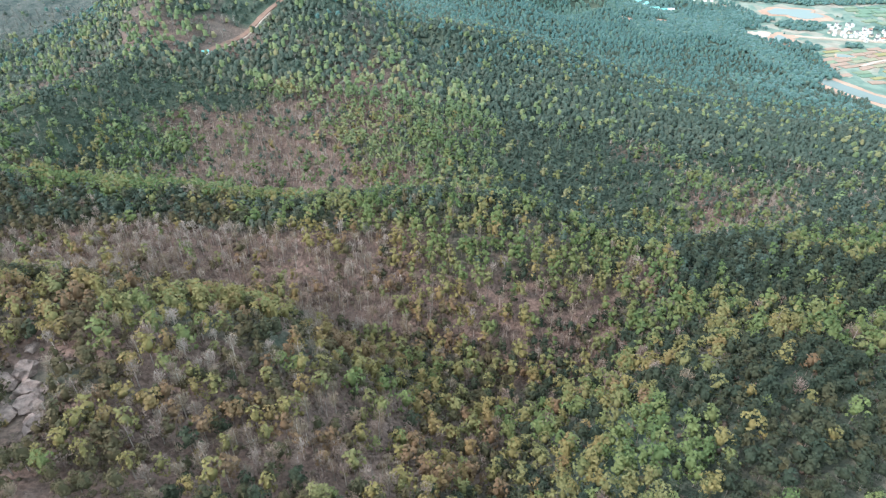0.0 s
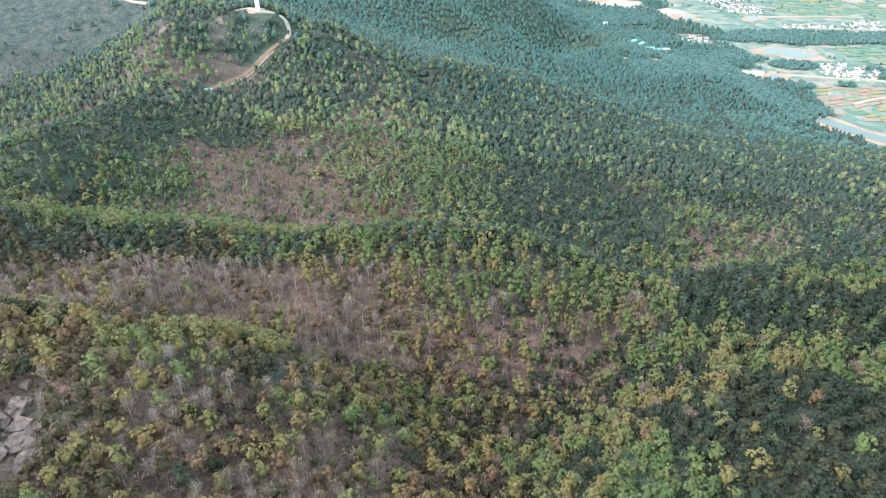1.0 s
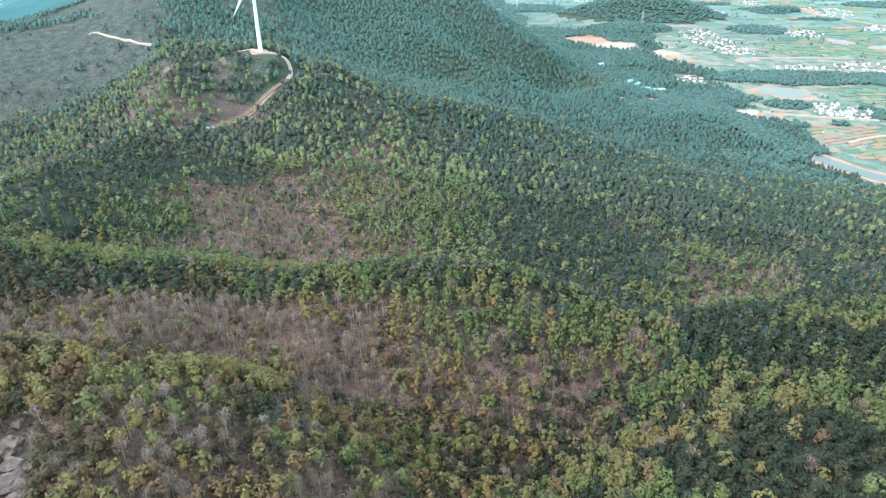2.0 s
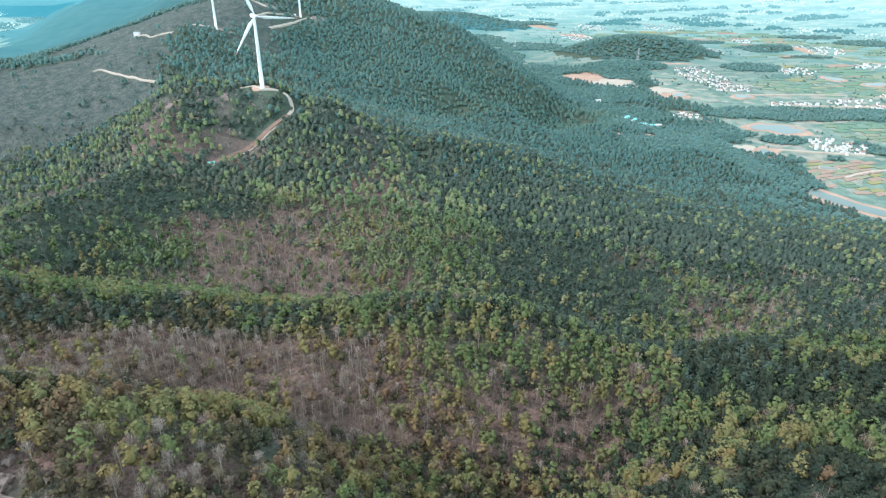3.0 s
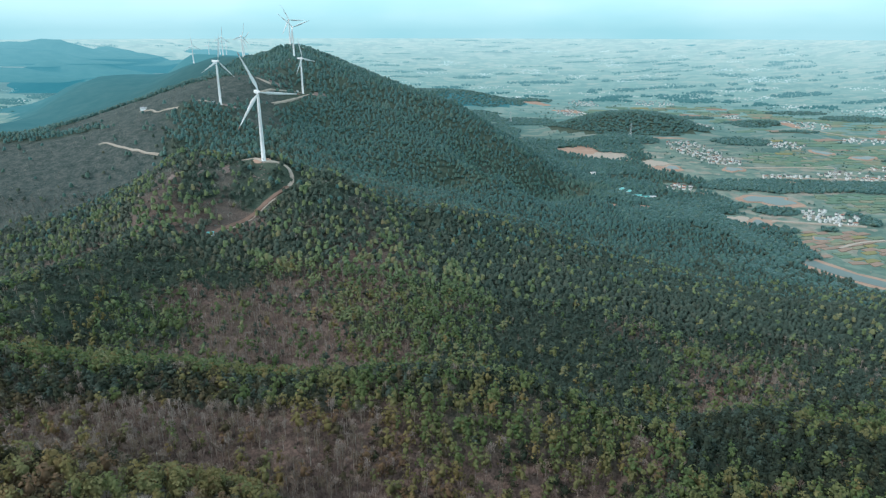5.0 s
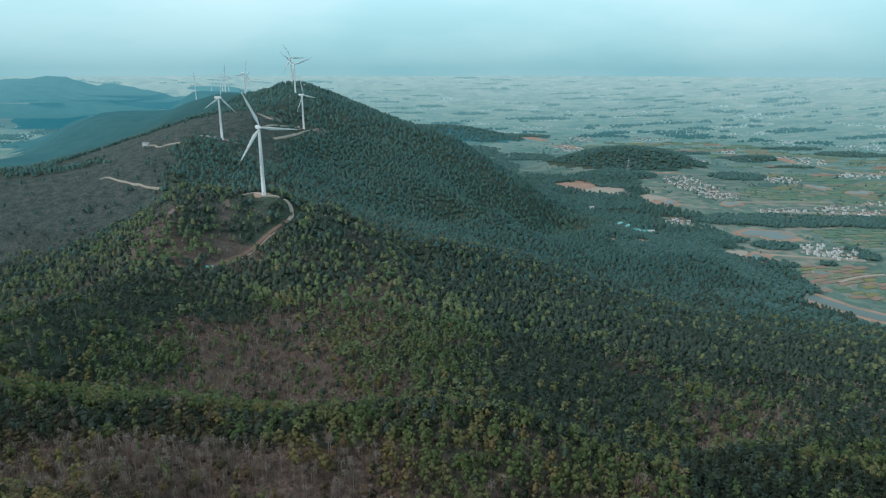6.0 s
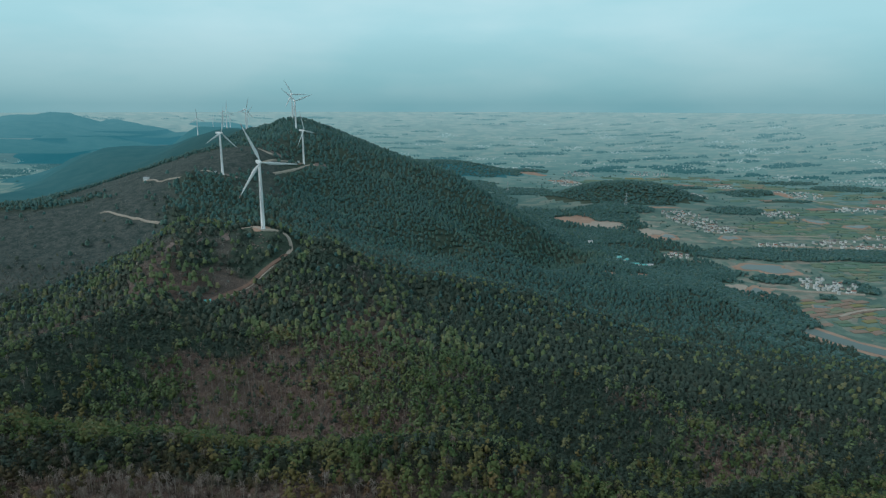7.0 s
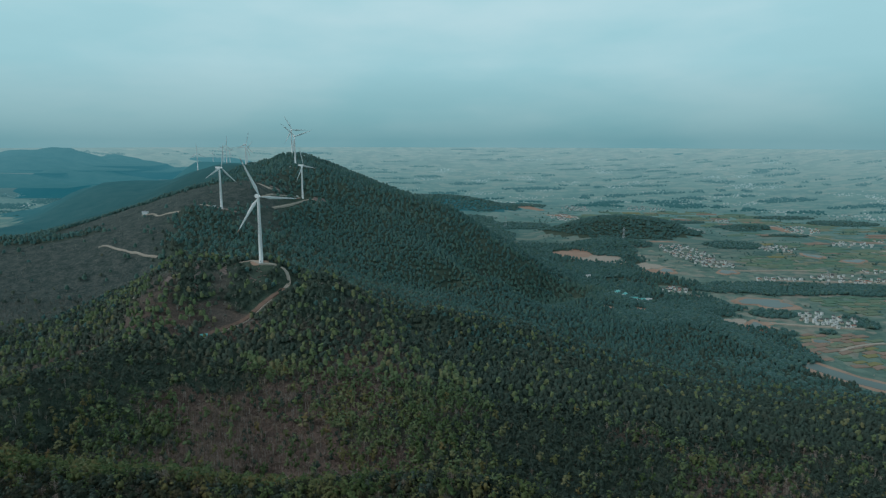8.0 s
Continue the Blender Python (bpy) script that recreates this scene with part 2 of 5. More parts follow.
course((-374, 1600, -54), (-568, 1950, -83), (-783, 2400, -96), (-961, 2600, -128), (-1169, 2700, -172), (-1589, 2900, -220))  # far crest
course((-410, 1590, -74), (-444, 1520, -92), (-478, 1440, -104), (-510, 1370, -112), (-534, 1310, -118), (-555, 1250, -125), (-571, 1190, -132), (-584, 1130, -142), (-599, 1080, -154), (-602, 1010, -160), (-626, 970, -156), (-656, 950, -157), (-734, 940, -164), (-810, 930, -171))  # brown ridge
course((-520, 1640, -175), (-640, 1560, -195), (-760, 1420, -215), (-860, 1280, -235), (-1000, 1150, -250), (-1250, 1100, -260))  # behind the brown ridge
course((-394, 1030, -108), (-425, 990, -120))  # knob shoulder
course((-366, 836, -162), (-410, 792, -187), (-431, 704, -206), (-467, 660, -219), (-551, 616, -228))  # left gap
course((-700, 1850, -205), (-911, 1800, -262), (-1036, 1740, -285), (-1299, 1680, -305))  # left deep
course((-290, 540, -194), (-345, 545, -210), (-409, 560, -225), (-489, 580, -237))  # hollow behind the near crest
course((-217, 640, -126), (-258, 650, -119), (-260, 600, -127), (-261, 550, -143))  # t1 left
course((-115, 602, -133), (-73, 611, -152), (-7, 658, -182), (89, 752, -225), (178, 846, -264))  # t1 flank
course((-184, 963, -183), (-120, 1008, -218), (-11, 1075, -257), (138, 1176, -308), (270, 1288, -349))  # gully
course((-218, 1150, -163), (-115, 1150, -194), (9, 1130, -222), (110, 1120, -252))  # peak face
course((-271, 300, -164), (-226, 288, -161), (-141, 276, -163), (-62, 266, -167), (0, 268, -163), (54, 262, -169), (113, 256, -185))  # spur one
course((-219, 222, -176), (-169, 222, -173), (-95, 220, -178), (-35, 203, -195), (0, 201, -200), (40, 198, -204), (68, 202, -201), (83, 218, -195), (118, 264, -197))  # bowl one
course((-314, 382, -199), (-238, 376, -204), (-107, 371, -214), (-32, 376, -218), (45, 382, -225), (154, 360, -238))  # bowl two
course((-195, 422, -193), (-126, 433, -202), (-66, 412, -205), (-2, 402, -209))  # bowl face
course((-51, 690, -201), (60, 560, -215), (138, 450, -219), (180, 380, -219))  # pine flank
course((123, 276, -206), (169, 342, -227), (267, 428, -246), (374, 482, -255), (548, 556, -269))  # valley out
course((186, 880, -292), (275, 780, -290), (333, 670, -284), (394, 570, -266), (479, 540, -264))  # right slope
course((-160, 163, -128), (-143, 163, -131), (-113, 158, -134), (-89, 160, -138), (-66, 166, -146), (-45, 167, -159))  # near spur
course((-124, 126, -136), (-85, 108, -138), (-58, 108, -148), (0, 98, -153))  # near face
course((13, 110, -172), (21, 131, -178), (41, 159, -188), (63, 191, -200))  # drain
course((69, 136, -156), (98, 160, -156), (136, 171, -163), (164, 177, -165), (207, 181, -166))  # right dome
course((53, 99, -149), (84, 106, -145), (107, 114, -146), (138, 120, -148))  # dome front
course((157, 285, -197), (189, 262, -189), (208, 240, -183), (252, 235, -183))  # east low
course((291, 1400, -320), (339, 1120, -320), (470, 1060, -334), (603, 1030, -345), (695, 930, -349))  # foot
course((-186, 634, -121), (-173, 624, -122), (-158, 626, -124), (-150, 618, -128))  # turbine pad
course((-365, 1660, -44), (-375, 1690, -46), (-420, 1700, -52))  # peak back
course((-760, 2660, -106), (-830, 2560, -95), (-946, 2560, -120))  # far tops
course((455, 900, -338), (510, 850, -338), (570, 805, -340), (650, 755, -340), (760, 700, -340))  # reservoir shore
course((-300, 740, -160), (-250, 745, -158), (-190, 760, -165))  # hidden saddle
# land out of view, behind and beside
course((-400, 150, -100), (-300, -100, -90), (-100, -250, -100), (200, -300, -120), (450, -150, -150))
course((-60, 0, -118), (0, 20, -130), (80, 30, -136))
course((300, 60, -150), (420, 150, -190), (600, 300, -250), (800, 500, -330))
course((-600, 400, -190), (-800, 600, -230), (-1200, 800, -250), (-1500, 1500, -310))
course((-500, 100, -150), (-700, -200, -220), (-400, -700, -260), (300, -800, -300), (900, -300, -345))
course((900, 900, -350), (700, 1200, -350), (500, 1500, -350), (330, 1750, -350), (100, 2100, -350), (-200, 2600, -350), (-500, 3200, -350))
course((1500, 300, -350), (1500, 1500, -350), (1000, 3000, -350), (2600, 2600, -350))
course((-1300, 2000, -290), (-1900, 2300, -350), (-2400, 3000, -350), (-1500, 3400, -350))
course((-3500, 4500, -360), (-1500, 4900, -360), (0, 4950, -360), (1500, 4900, -360), (3500, 4500, -360), (4500, 2500, -360), (4500, 0, -360))
course((-4500, 2500, -360), (-4500, 0, -360), (-3000, -2500, -360), (0, -3000, -360), (3000, -2500, -360))
course((-2200, 1200, -350), (-2600, 200, -350), (-1500, -900, -350), (0, -1600, -350), (1800, -900, -350))

pts = {}
for p in courses:
    pts[(round(p[0] / 12), round(p[1] / 12))] = p
pts = np.array(list(pts.values()))


def kernel(d):
    return np.sqrt(d * d + 7.0**2)


dist = np.hypot(pts[:, None, 0] - pts[None, :, 0], pts[:, None, 1] - pts[None, :, 1])
size = len(pts)
system = np.zeros((size + 3, size + 3))
system[:size, :size] = kernel(dist) - 2.0 * np.eye(size)
system[:size, size:] = np.c_[np.ones(size), pts[:, :2] / 1000]
system[size:, :size] = system[:size, size:].T
weights = np.linalg.solve(system, np.r_[pts[:, 2], 0, 0, 0])


def lattice(i, j, seed):
    h = (i * 374761393 + j * 668265263 + seed * 974711) & 0x7FFFFFFF
    h = ((h ^ (h >> 13)) * 1274126177) & 0x7FFFFFFF
    return ((h ^ (h >> 16)) & 0xFFFF) / 65535.0


def wander(x, y, step, seed):
    """Smooth noise from 0 to 1, with knots a step apart."""
    u, v = np.asarray(x) / step, np.asarray(y) / step
    i, j = np.floor(u).astype(np.int64), np.floor(v).astype(np.int64)
    f, g = u - i, v - j
    f, g = f * f * (3 - 2 * f), g * g * (3 - 2 * g)
    return (lattice(i, j, seed) * (1 - f) + lattice(i + 1, j, seed) * f) * (1 - g) + (lattice(i, j + 1, seed) * (1 - f) + lattice(i + 1, j + 1, seed) * f) * g


def height(x, y):
    """The ground's height, for arrays of places."""
    x, y = np.atleast_1d(np.asarray(x, float)), np.atleast_1d(np.asarray(y, float))
    z = np.empty(len(x))
    for k in range(0, len(x), 20000):
        s = slice(k, k + 20000)
        z[s] = kernel(np.hypot(x[s, None] - pts[:, 0], y[s, None] - pts[:, 1])) @ weights[:size] + weights[size] + weights[size + 1] * x[s] / 1000 + weights[size + 2] * y[s] / 1000
    hill = np.clip((z - PLAIN) / 60, 0, 1)
    z = z + hill * ((wander(x, y, 90, 1) - 0.5) * 6 + (wander(x, y, 35, 2) - 0.5) * 4 + (wander(x, y, 14, 3) - 0.5) * 1.6)
    west = np.clip((np.hypot(x, y) - 1900) / 300, 0, 1) * np.clip((-350 - x) / 200, 0, 1) * np.clip((-115 - z) / 60, 0, 1)
    z = z + west * ((wander(x, y, 430, 8) - 0.5) * 110 + (wander(x, y, 170, 9) - 0.5) * 45)
    low = PLAIN + (wander(x, y, 260, 4) - 0.5) * 1.4
    d = (z - low) / 6
    z = low + 6 * np.where(d > 30, d, np.log1p(np.exp(np.minimum(d, 30))))
    # round wooded hills that stand on the plain
    for hx, hy, rx, ry, top in HILLS:
        z = z + top * np.exp(-(((x - hx) / rx) ** 2 + ((y - hy) / ry) ** 2) ** 1.5)
    return z


HILLS = [(665, 2240, 230, 130, 62), (560, 1980, 120, 80, 18), (1180, 2350, 130, 60, 14), (1150, 2120, 110, 50, 12), (-150, 3150, 420, 160, 60), (150, 3000, 240, 120, 30)]


def mesh_object(name, verts, faces, mats, parent=None, slots=None, smooth=False):
    me = bpy.data.meshes.new(name)
    me.from_pydata(verts, [], faces)
    for m in mats if isinstance(mats, (list, tuple)) else [mats]:
        me.materials.append(m)
    if slots is not None:
        me.polygons.foreach_set("material_index", np.asarray(slots, np.int32))
    if smooth:
        me.polygons.foreach_set("use_smooth", np.ones(len(me.polygons), bool))
    me.update()
    ob = new(name, me)
    ob.parent = parent
    return ob


def spread(near, far, step, grow):
    """Places from near to far, ever wider apart."""
    out, s = [near], step
    while out[-1] < far:
        out.append(out[-1] + s)
        s *= grow
    return out


def build_ground():
    side = spread(330, 5000, 8, 1.045)
    xs = np.array([-a for a in reversed(side)] + list(np.arange(-322, 323, 7.0)) + side)
    ys = np.array([-a for a in reversed(spread(-40, 3000, 16, 1.12))] + list(np.arange(46, 440, 6.0)) + spread(441, 4900, 7, 1.012))
    gx, gy = np.meshgrid(xs, ys)
    z = height(gx.ravel(), gy.ravel())
    n, m = len(xs), len(ys)
    idx = np.arange(n * m).reshape(m, n)
    faces = np.stack([idx[:-1, :-1], idx[:-1, 1:], idx[1:, 1:], idx[1:, :-1]], -1).reshape(-1, 4)
    mid = z[faces].mean(1)
    fx, fy = gx.ravel()[faces].mean(1), gy.ravel()[faces].mean(1)
    way = np.hypot(fx, fy)
    flat = (mid < PLAIN + 9) & (clearings(fx, fy) | ~((fx < 560 + 60 * wander(fx, fy, 80, 51)) & (fy < 2000)))
    # far hills and far flats take the land materials with painted haze glow
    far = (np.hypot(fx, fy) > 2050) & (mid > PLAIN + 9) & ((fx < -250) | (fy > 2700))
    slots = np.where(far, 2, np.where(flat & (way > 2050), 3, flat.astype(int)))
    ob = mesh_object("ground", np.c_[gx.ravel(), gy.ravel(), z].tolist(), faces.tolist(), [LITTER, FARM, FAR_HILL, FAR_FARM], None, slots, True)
    w = growth(gx.ravel(), gy.ravel())
    cover = ob.data.attributes.new("cover", "FLOAT", "POINT")
    # ground paled from 310 to 520 m and greened past 550 m, for haze
    dry = 0.12 * np.clip((gy.ravel() - 310) / 40, 0, 1) * np.clip((520 - gy.ravel()) / 60, 0, 1) * w[:, 2] / w[:, :3].sum(1)
    cover.data.foreach_set("value", (dry + np.clip(1.1 * w[:, 2] / w[:, :3].sum(1) + 0.5 * w[:, 3] + 0.12 * (gy.ravel() < 300) - 0.95 * np.clip((gy.ravel() - 550) / 110, 0, 1), 0, 0.55)).astype(np.float32))
    # grows past 500 m, so painted haze comes into the bare slopes
    hazed_scrub = ob.data.attributes.new("hazed_scrub", "FLOAT", "POINT")
    hazed_scrub.data.foreach_set("value", (np.clip((gy.ravel() - 500) / 150, 0, 1) * np.clip(2.2 * w[:, 2] / w[:, :3].sum(1) - 0.3, 0, 1)).astype(np.float32))
    return tagged(ob, "brown wooded hills falling to a green farmed plain", "ground", "", "structure")



# ---- trees ----
def leaf_cards(rng, n, place, size, out=0.6):
    """Leaf clumps as small tilted leaves at the given places; returns corners and faces."""
    d = place / np.maximum(np.linalg.norm(place, axis=1, keepdims=True), 1e-6)
    nrm = d * out + np.array([0, 0, 0.35]) + rng.normal(0, 0.45, (n, 3))
    nrm /= np.linalg.norm(nrm, axis=1, keepdims=True)
    t = np.cross(nrm, rng.normal(0, 1, (n, 3)))
    t /= np.linalg.norm(t, axis=1, keepdims=True)
    b = np.cross(nrm, t)
    s = size * rng.uniform(0.6, 1.35, (n, 1))
    c = np.stack([place - t * s, place - b * s * 0.8 - nrm * s * 0.25, place + t * s, place + b * s * 0.8 + nrm * s * 0.2], 1)
    return c.reshape(-1, 3), (np.arange(n)[:, None] * 4 + np.arange(4)).tolist()


def globe(rng, r, centre, lumps):
    """A small lumpy core that closes the crown."""
    v, f = [(0, 0, -1)], []
    for k, (zz, rr) in enumerate(((-0.45, 0.9), (0.4, 0.9))):
        v += [(rr * math.cos(a + k * 0.5), rr * math.sin(a + k * 0.5), zz) for a in np.arange(5) * math.tau / 5]
    v.append((0, 0, 1))
    for i in range(5):
        j = (i + 1) % 5
        f += [(0, 1 + j, 1 + i), (1 + i, 1 + j, 6 + i), (1 + j, 6 + j, 6 + i), (6 + i, 6 + j, 11)]
    v = np.array(v) * (1 + rng.uniform(-lumps, lumps, (12, 1))) * r + centre
    return v, f


def dome(rng, r, low, top):
    """A far tree: a rough rounded crown of few faces."""
    v, f = [], []
    for rr, z in ((r, low + (top - low) * 0.2), (r * 0.72, low + (top - low) * 0.75)):
        a0 = rng.uniform(0, 1.2)
        v += [(rr * rng.uniform(0.7, 1.3) * math.cos(a0 + k * math.tau / 5), rr * rng.uniform(0.7, 1.3) * math.sin(a0 + k * math.tau / 5), z + rng.uniform(-0.14, 0.14) * (top - low)) for k in range(5)]
    v.append((rng.normal(0, 0.08), rng.normal(0, 0.08), top))
    for k in range(5):
        j = (k + 1) % 5
        f += [(k, j, 5 + j, 5 + k), (5 + k, 5 + j, 10)]
    return np.array(v), f


def merge(*pieces):
    """Joins (corners, faces) pairs."""
    vs, fs, at = [], [], 0
    for v, f in pieces:
        vs.append(np.asarray(v, float))
        fs += [tuple(i + at for i in face) for face in f]
        at += len(v)
    return np.concatenate(vs), fs


def stick(a, b, r0, r1, sides=3):
    a, b = np.array(a, float), np.array(b, float)
    d = (b - a) / np.linalg.norm(b - a)
    u = np.cross(d, (0.31, 0.95, 0.05))
    u /= np.linalg.norm(u)
    w = np.cross(d, u)
    ring = [(math.cos(k * math.tau / sides), math.sin(k * math.tau / sides)) for k in range(sides)]
    v = [a + r0 * (c * u + s * w) for c, s in ring] + [b + r1 * (c * u + s * w) for c, s in ring]
    return np.array(v), [(k, (k + 1) % sides, sides + (k + 1) % sides, sides + k) for k in range(sides)]


def lobed_crown(rng, n, lobes, flat):
    """Leaf clumps over the outer sides of several rounded lobes, given as rows of x, y, z and radius."""
    share = lobes[:, 3] ** 2
    which = rng.choice(len(lobes), n, p=share / share.sum())
    mid = lobes[:, :3].mean(0)
    d = rng.normal(0, 1, (n, 3))
    d /= np.linalg.norm(d, axis=1, keepdims=True)
    out = lobes[which, :3] - mid
    d = d + 0.9 * out / np.maximum(np.linalg.norm(out, axis=1, keepdims=True), 0.05) + (0, 0, 0.25)
    d /= np.linalg.norm(d, axis=1, keepdims=True)
    place = d * lobes[which, 3:] * (1, 1, flat) * rng.uniform(0.72, 1.12, (n, 1))
    size = 1.25 * lobes[:, 3].mean() * math.sqrt(len(lobes) / n)
    v, f = leaf_cards(rng, n, place, size, 1.0)
    return v + np.repeat(lobes[which, :3], 4, 0), f


def leafy_crown(rng, n):
    """A broad spring crown of several lobes; total height 1, foot at the origin."""
    if n == 0:
        return dome(rng, 0.28, 0.15, 0.98)
    m = 8 if n > 90 else 6
    a = rng.uniform(0, math.tau) + np.arange(m) * 2.4
    up = np.linspace(0.0, 1.0, m)
    r = 0.175 * (1 - 0.75 * up**2) * rng.uniform(0.6, 1.35, m)
    lobes = np.c_[r * np.cos(a), r * np.sin(a), 0.44 + 0.42 * up, rng.uniform(0.1, 0.155, m)]
    return merge(lobed_crown(rng, n, lobes, 1.1), dome(rng, 0.22, 0.3, 0.94) if n < 20 else globe(rng, (0.12, 0.12, 0.2), (0, 0, 0.6), 0.4))


def pine_crown(rng, n):
    """A dark rounded pine crown of flat uneven boughs."""
    if n == 0:
        return dome(rng, 0.31, 0.15, 1.0)
    m = 10 if n > 90 else 7
    a = rng.uniform(0, math.tau) + np.arange(m) * 2.4
    up = np.linspace(0.0, 1.0, m)
    r = 0.2 * (1 - up) ** 0.7 * rng.uniform(0.75, 1.25, m)
    lobes = np.c_[r * np.cos(a), r * np.sin(a), 0.42 + 0.48 * up, rng.uniform(0.11, 0.16, m) * (1.1 - 0.35 * up)]
    return merge(lobed_crown(rng, n, lobes, 0.75), dome(rng, 0.27, 0.22, 0.96) if n < 20 else globe(rng, (0.14, 0.14, 0.22), (0, 0, 0.58), 0.4))


def bare_crown(rng, n, twigs=5):
    """Fine bare branches that fan up from a slender stem, with a haze of thin twigs."""
    lean = rng.normal(0, 0.03, 2)
    pieces = [stick((0, 0, -0.08), (lean[0], lean[1], 0.9), 0.015, 0.005)]
    for k in range(n):
        h = rng.uniform(0.35, 0.8)
        a, reach = rng.uniform(0, math.tau), rng.uniform(0.08, 0.24)
        tip = np.array([reach * math.cos(a), reach * math.sin(a), min(1.0, h + rng.uniform(0.1, 0.25))])
        base = np.array([lean[0] * h, lean[1] * h, h])
        side = np.cross(tip - base, rng.normal(0, 1, 3))
        side *= 0.006 / np.linalg.norm(side)
        pieces.append(([base - side, base + side, tip], [(0, 1, 2)]))
    m = n * twigs
    d = rng.normal(0, 1, (m, 3))
    d /= np.linalg.norm(d, axis=1, keepdims=True)
    place = d * rng.uniform(0.05, 0.2, (m, 1)) * (1, 1, 1.3) + (lean[0] * 0.7, lean[1] * 0.7, 0.7)
    along = d * (0.02, 0.02, 0.0) + rng.normal(0, 0.016, (m, 3)) + (0, 0, 0.045)
    across = np.cross(along, rng.normal(0, 1, (m, 3)))
    across *= (0.0075 if n > 15 else 0.013 if n > 8 else 0.028) / np.linalg.norm(across, axis=1, keepdims=True)
    v = np.stack([place - along - across, place - along + across, place + along], 1).reshape(-1, 3)
    pieces.append((v, (np.arange(m)[:, None] * 3 + np.arange(3)).tolist()))
    return merge(*pieces)


def stem(top, r=0.016):
    return stick((0, 0, -0.08), (0.01, 0.0, top), r, r * 0.5)


def scatter(name, kinds, places, mats, rng, label, category, smooth=False):
    """One mesh of many trees. kinds: templates of (corners, faces, slot of each face); places: rows of x, y, z, height, width, tone."""
    which = rng.integers(0, len(kinds), len(places))
    turn = rng.uniform(0, math.tau, len(places))
    vs, loops, totals, slots, tones, at = [], [], [], [], [], 0
    for k, (v, f, s) in enumerate(kinds):
        sel = np.where(which == k)[0]
        if not len(sel):
            continue
        p, c, n = places[sel], np.cos(turn[sel])[:, None], np.sin(turn[sel])[:, None]
        x = (v[None, :, 0] * c - v[None, :, 1] * n) * (p[:, 3] * p[:, 4])[:, None] + p[:, :1]
        y = (v[None, :, 0] * n + v[None, :, 1] * c) * (p[:, 3] * p[:, 4])[:, None] + p[:, 1:2]
        z = v[None, :, 2] * p[:, 3:4] + p[:, 2:3]
        vs.append(np.stack([x, y, z], -1).reshape(-1, 3))
        flat = np.concatenate([np.array(a) for a in f])
        base = at + np.arange(len(sel)) * len(v)
        loops.append((flat[None] + base[:, None]).ravel())
        totals.append(np.tile([len(a) for a in f], len(sel)))
        slots.append(np.tile(s, len(sel)))
        tones.append(np.repeat(p[:, 5], len(v)))
        at += len(sel) * len(v)
    if not vs:
        return None
    vs, loops, totals, slots, tones = (np.concatenate(a) for a in (vs, loops, totals, slots, tones))
    me = bpy.data.meshes.new(name)
    me.vertices.add(len(vs))
    me.vertices.foreach_set("co", vs.ravel().astype(np.float32))
    me.loops.add(len(loops))
    me.loops.foreach_set("vertex_index", loops.astype(np.int32))
    me.polygons.add(len(totals))
    me.polygons.foreach_set("loop_start", np.r_[0, np.cumsum(totals)[:-1]].astype(np.int32))
    for m in mats:
        me.materials.append(m)
    me.polygons.foreach_set("material_index", slots.astype(np.int32))
    tone = me.attributes.new("tone", "FLOAT", "POINT")
    tone.data.foreach_set("value", tones.astype(np.float32))
    if smooth:
        me.polygons.foreach_set("use_smooth", np.ones(len(totals), bool))
    me.update(calc_edges=True)
    me.validate()
    return tagged(new(name, me), label, category, "", "stuff")


def template(crown, trunk=None):
    v, f = crown
    s = [0] * len(f)
    if trunk is not None:
        v, f2 = merge((v, f), trunk)
        return v, f2, s + [1] * len(trunk[1])
    return v, f, s


# which trees grow where: x, y, reach across, reach along, pine, leafy, bare, openness
STANDS = []


def stand(*row):
    whole = sum(row[4:7]) / 5
    STANDS.append((*row[:4], *(v / whole for v in row[4:7]), row[7]))


stand(-480, 752, 89, 86, 1, 1, 4, 0.1)
stand(-528, 852, 81, 86, 0.8, 0.8, 4.5, 0.15)
stand(-385, 604, 73, 48, 2, 1.6, 3, 0.05)
stand(-381, 676, 85, 40, 6, 1, 1, 0)
stand(-257, 564, 23, 24, 1.2, 1, 3.5, 0.15)
stand(-225, 568, 16, 20, 6, 1.5, 1, 0)
stand(-229, 532, 24, 26, 1.2, 3, 3, 0.1)
stand(-198, 596, 23, 14, 2, 1, 3, 0.3)
stand(-176, 584, 19, 12, 5, 0.8, 1.5, 0.1)
stand(-188, 548, 21, 19, 1.5, 1.2, 3, 0.2)
stand(-114, 584, 27, 19, 6, 0.8, 1, 0)
stand(-74, 588, 19, 19, 2, 1, 3.5, 0.1)
stand(-111, 556, 31, 14, 5, 1, 2, 0)
stand(-62, 560, 37, 26, 4, 1.5, 2.5, 0)
stand(-187, 492, 30, 18, 8, 0.4, 0.3, 0)
stand(-214, 456, 33, 14, 8, 0.6, 0.4, 0)
stand(-248, 420, 37, 8, 6, 1.5, 1, 0)
stand(-378, 548, 44, 29, 1.2, 1.2, 4, 0.1)
stand(-159, 464, 28, 18, 6, 0.8, 1, 0)
stand(-137, 484, 28, 10, 1, 4, 2, 0)
stand(-122, 452, 27, 14, 2.5, 1, 3.5, 0.1)
stand(-271, 386, 31, 12, 5, 2, 1.5, 0)
stand(-220, 408, 18, 10, 2, 5.5, 0.6, 0)
stand(-191, 412, 18, 19, 1.2, 5.5, 0.8, 0)
stand(-240, 390, 22, 9, 2, 5, 1, 0)
stand(-258, 362, 30, 12, 1.5, 4, 2, 0)
stand(-174, 440, 18, 10, 4, 1, 2.5, 0.1)
stand(-154, 424, 35, 16, 0.5, 0.7, 5, 0.12)
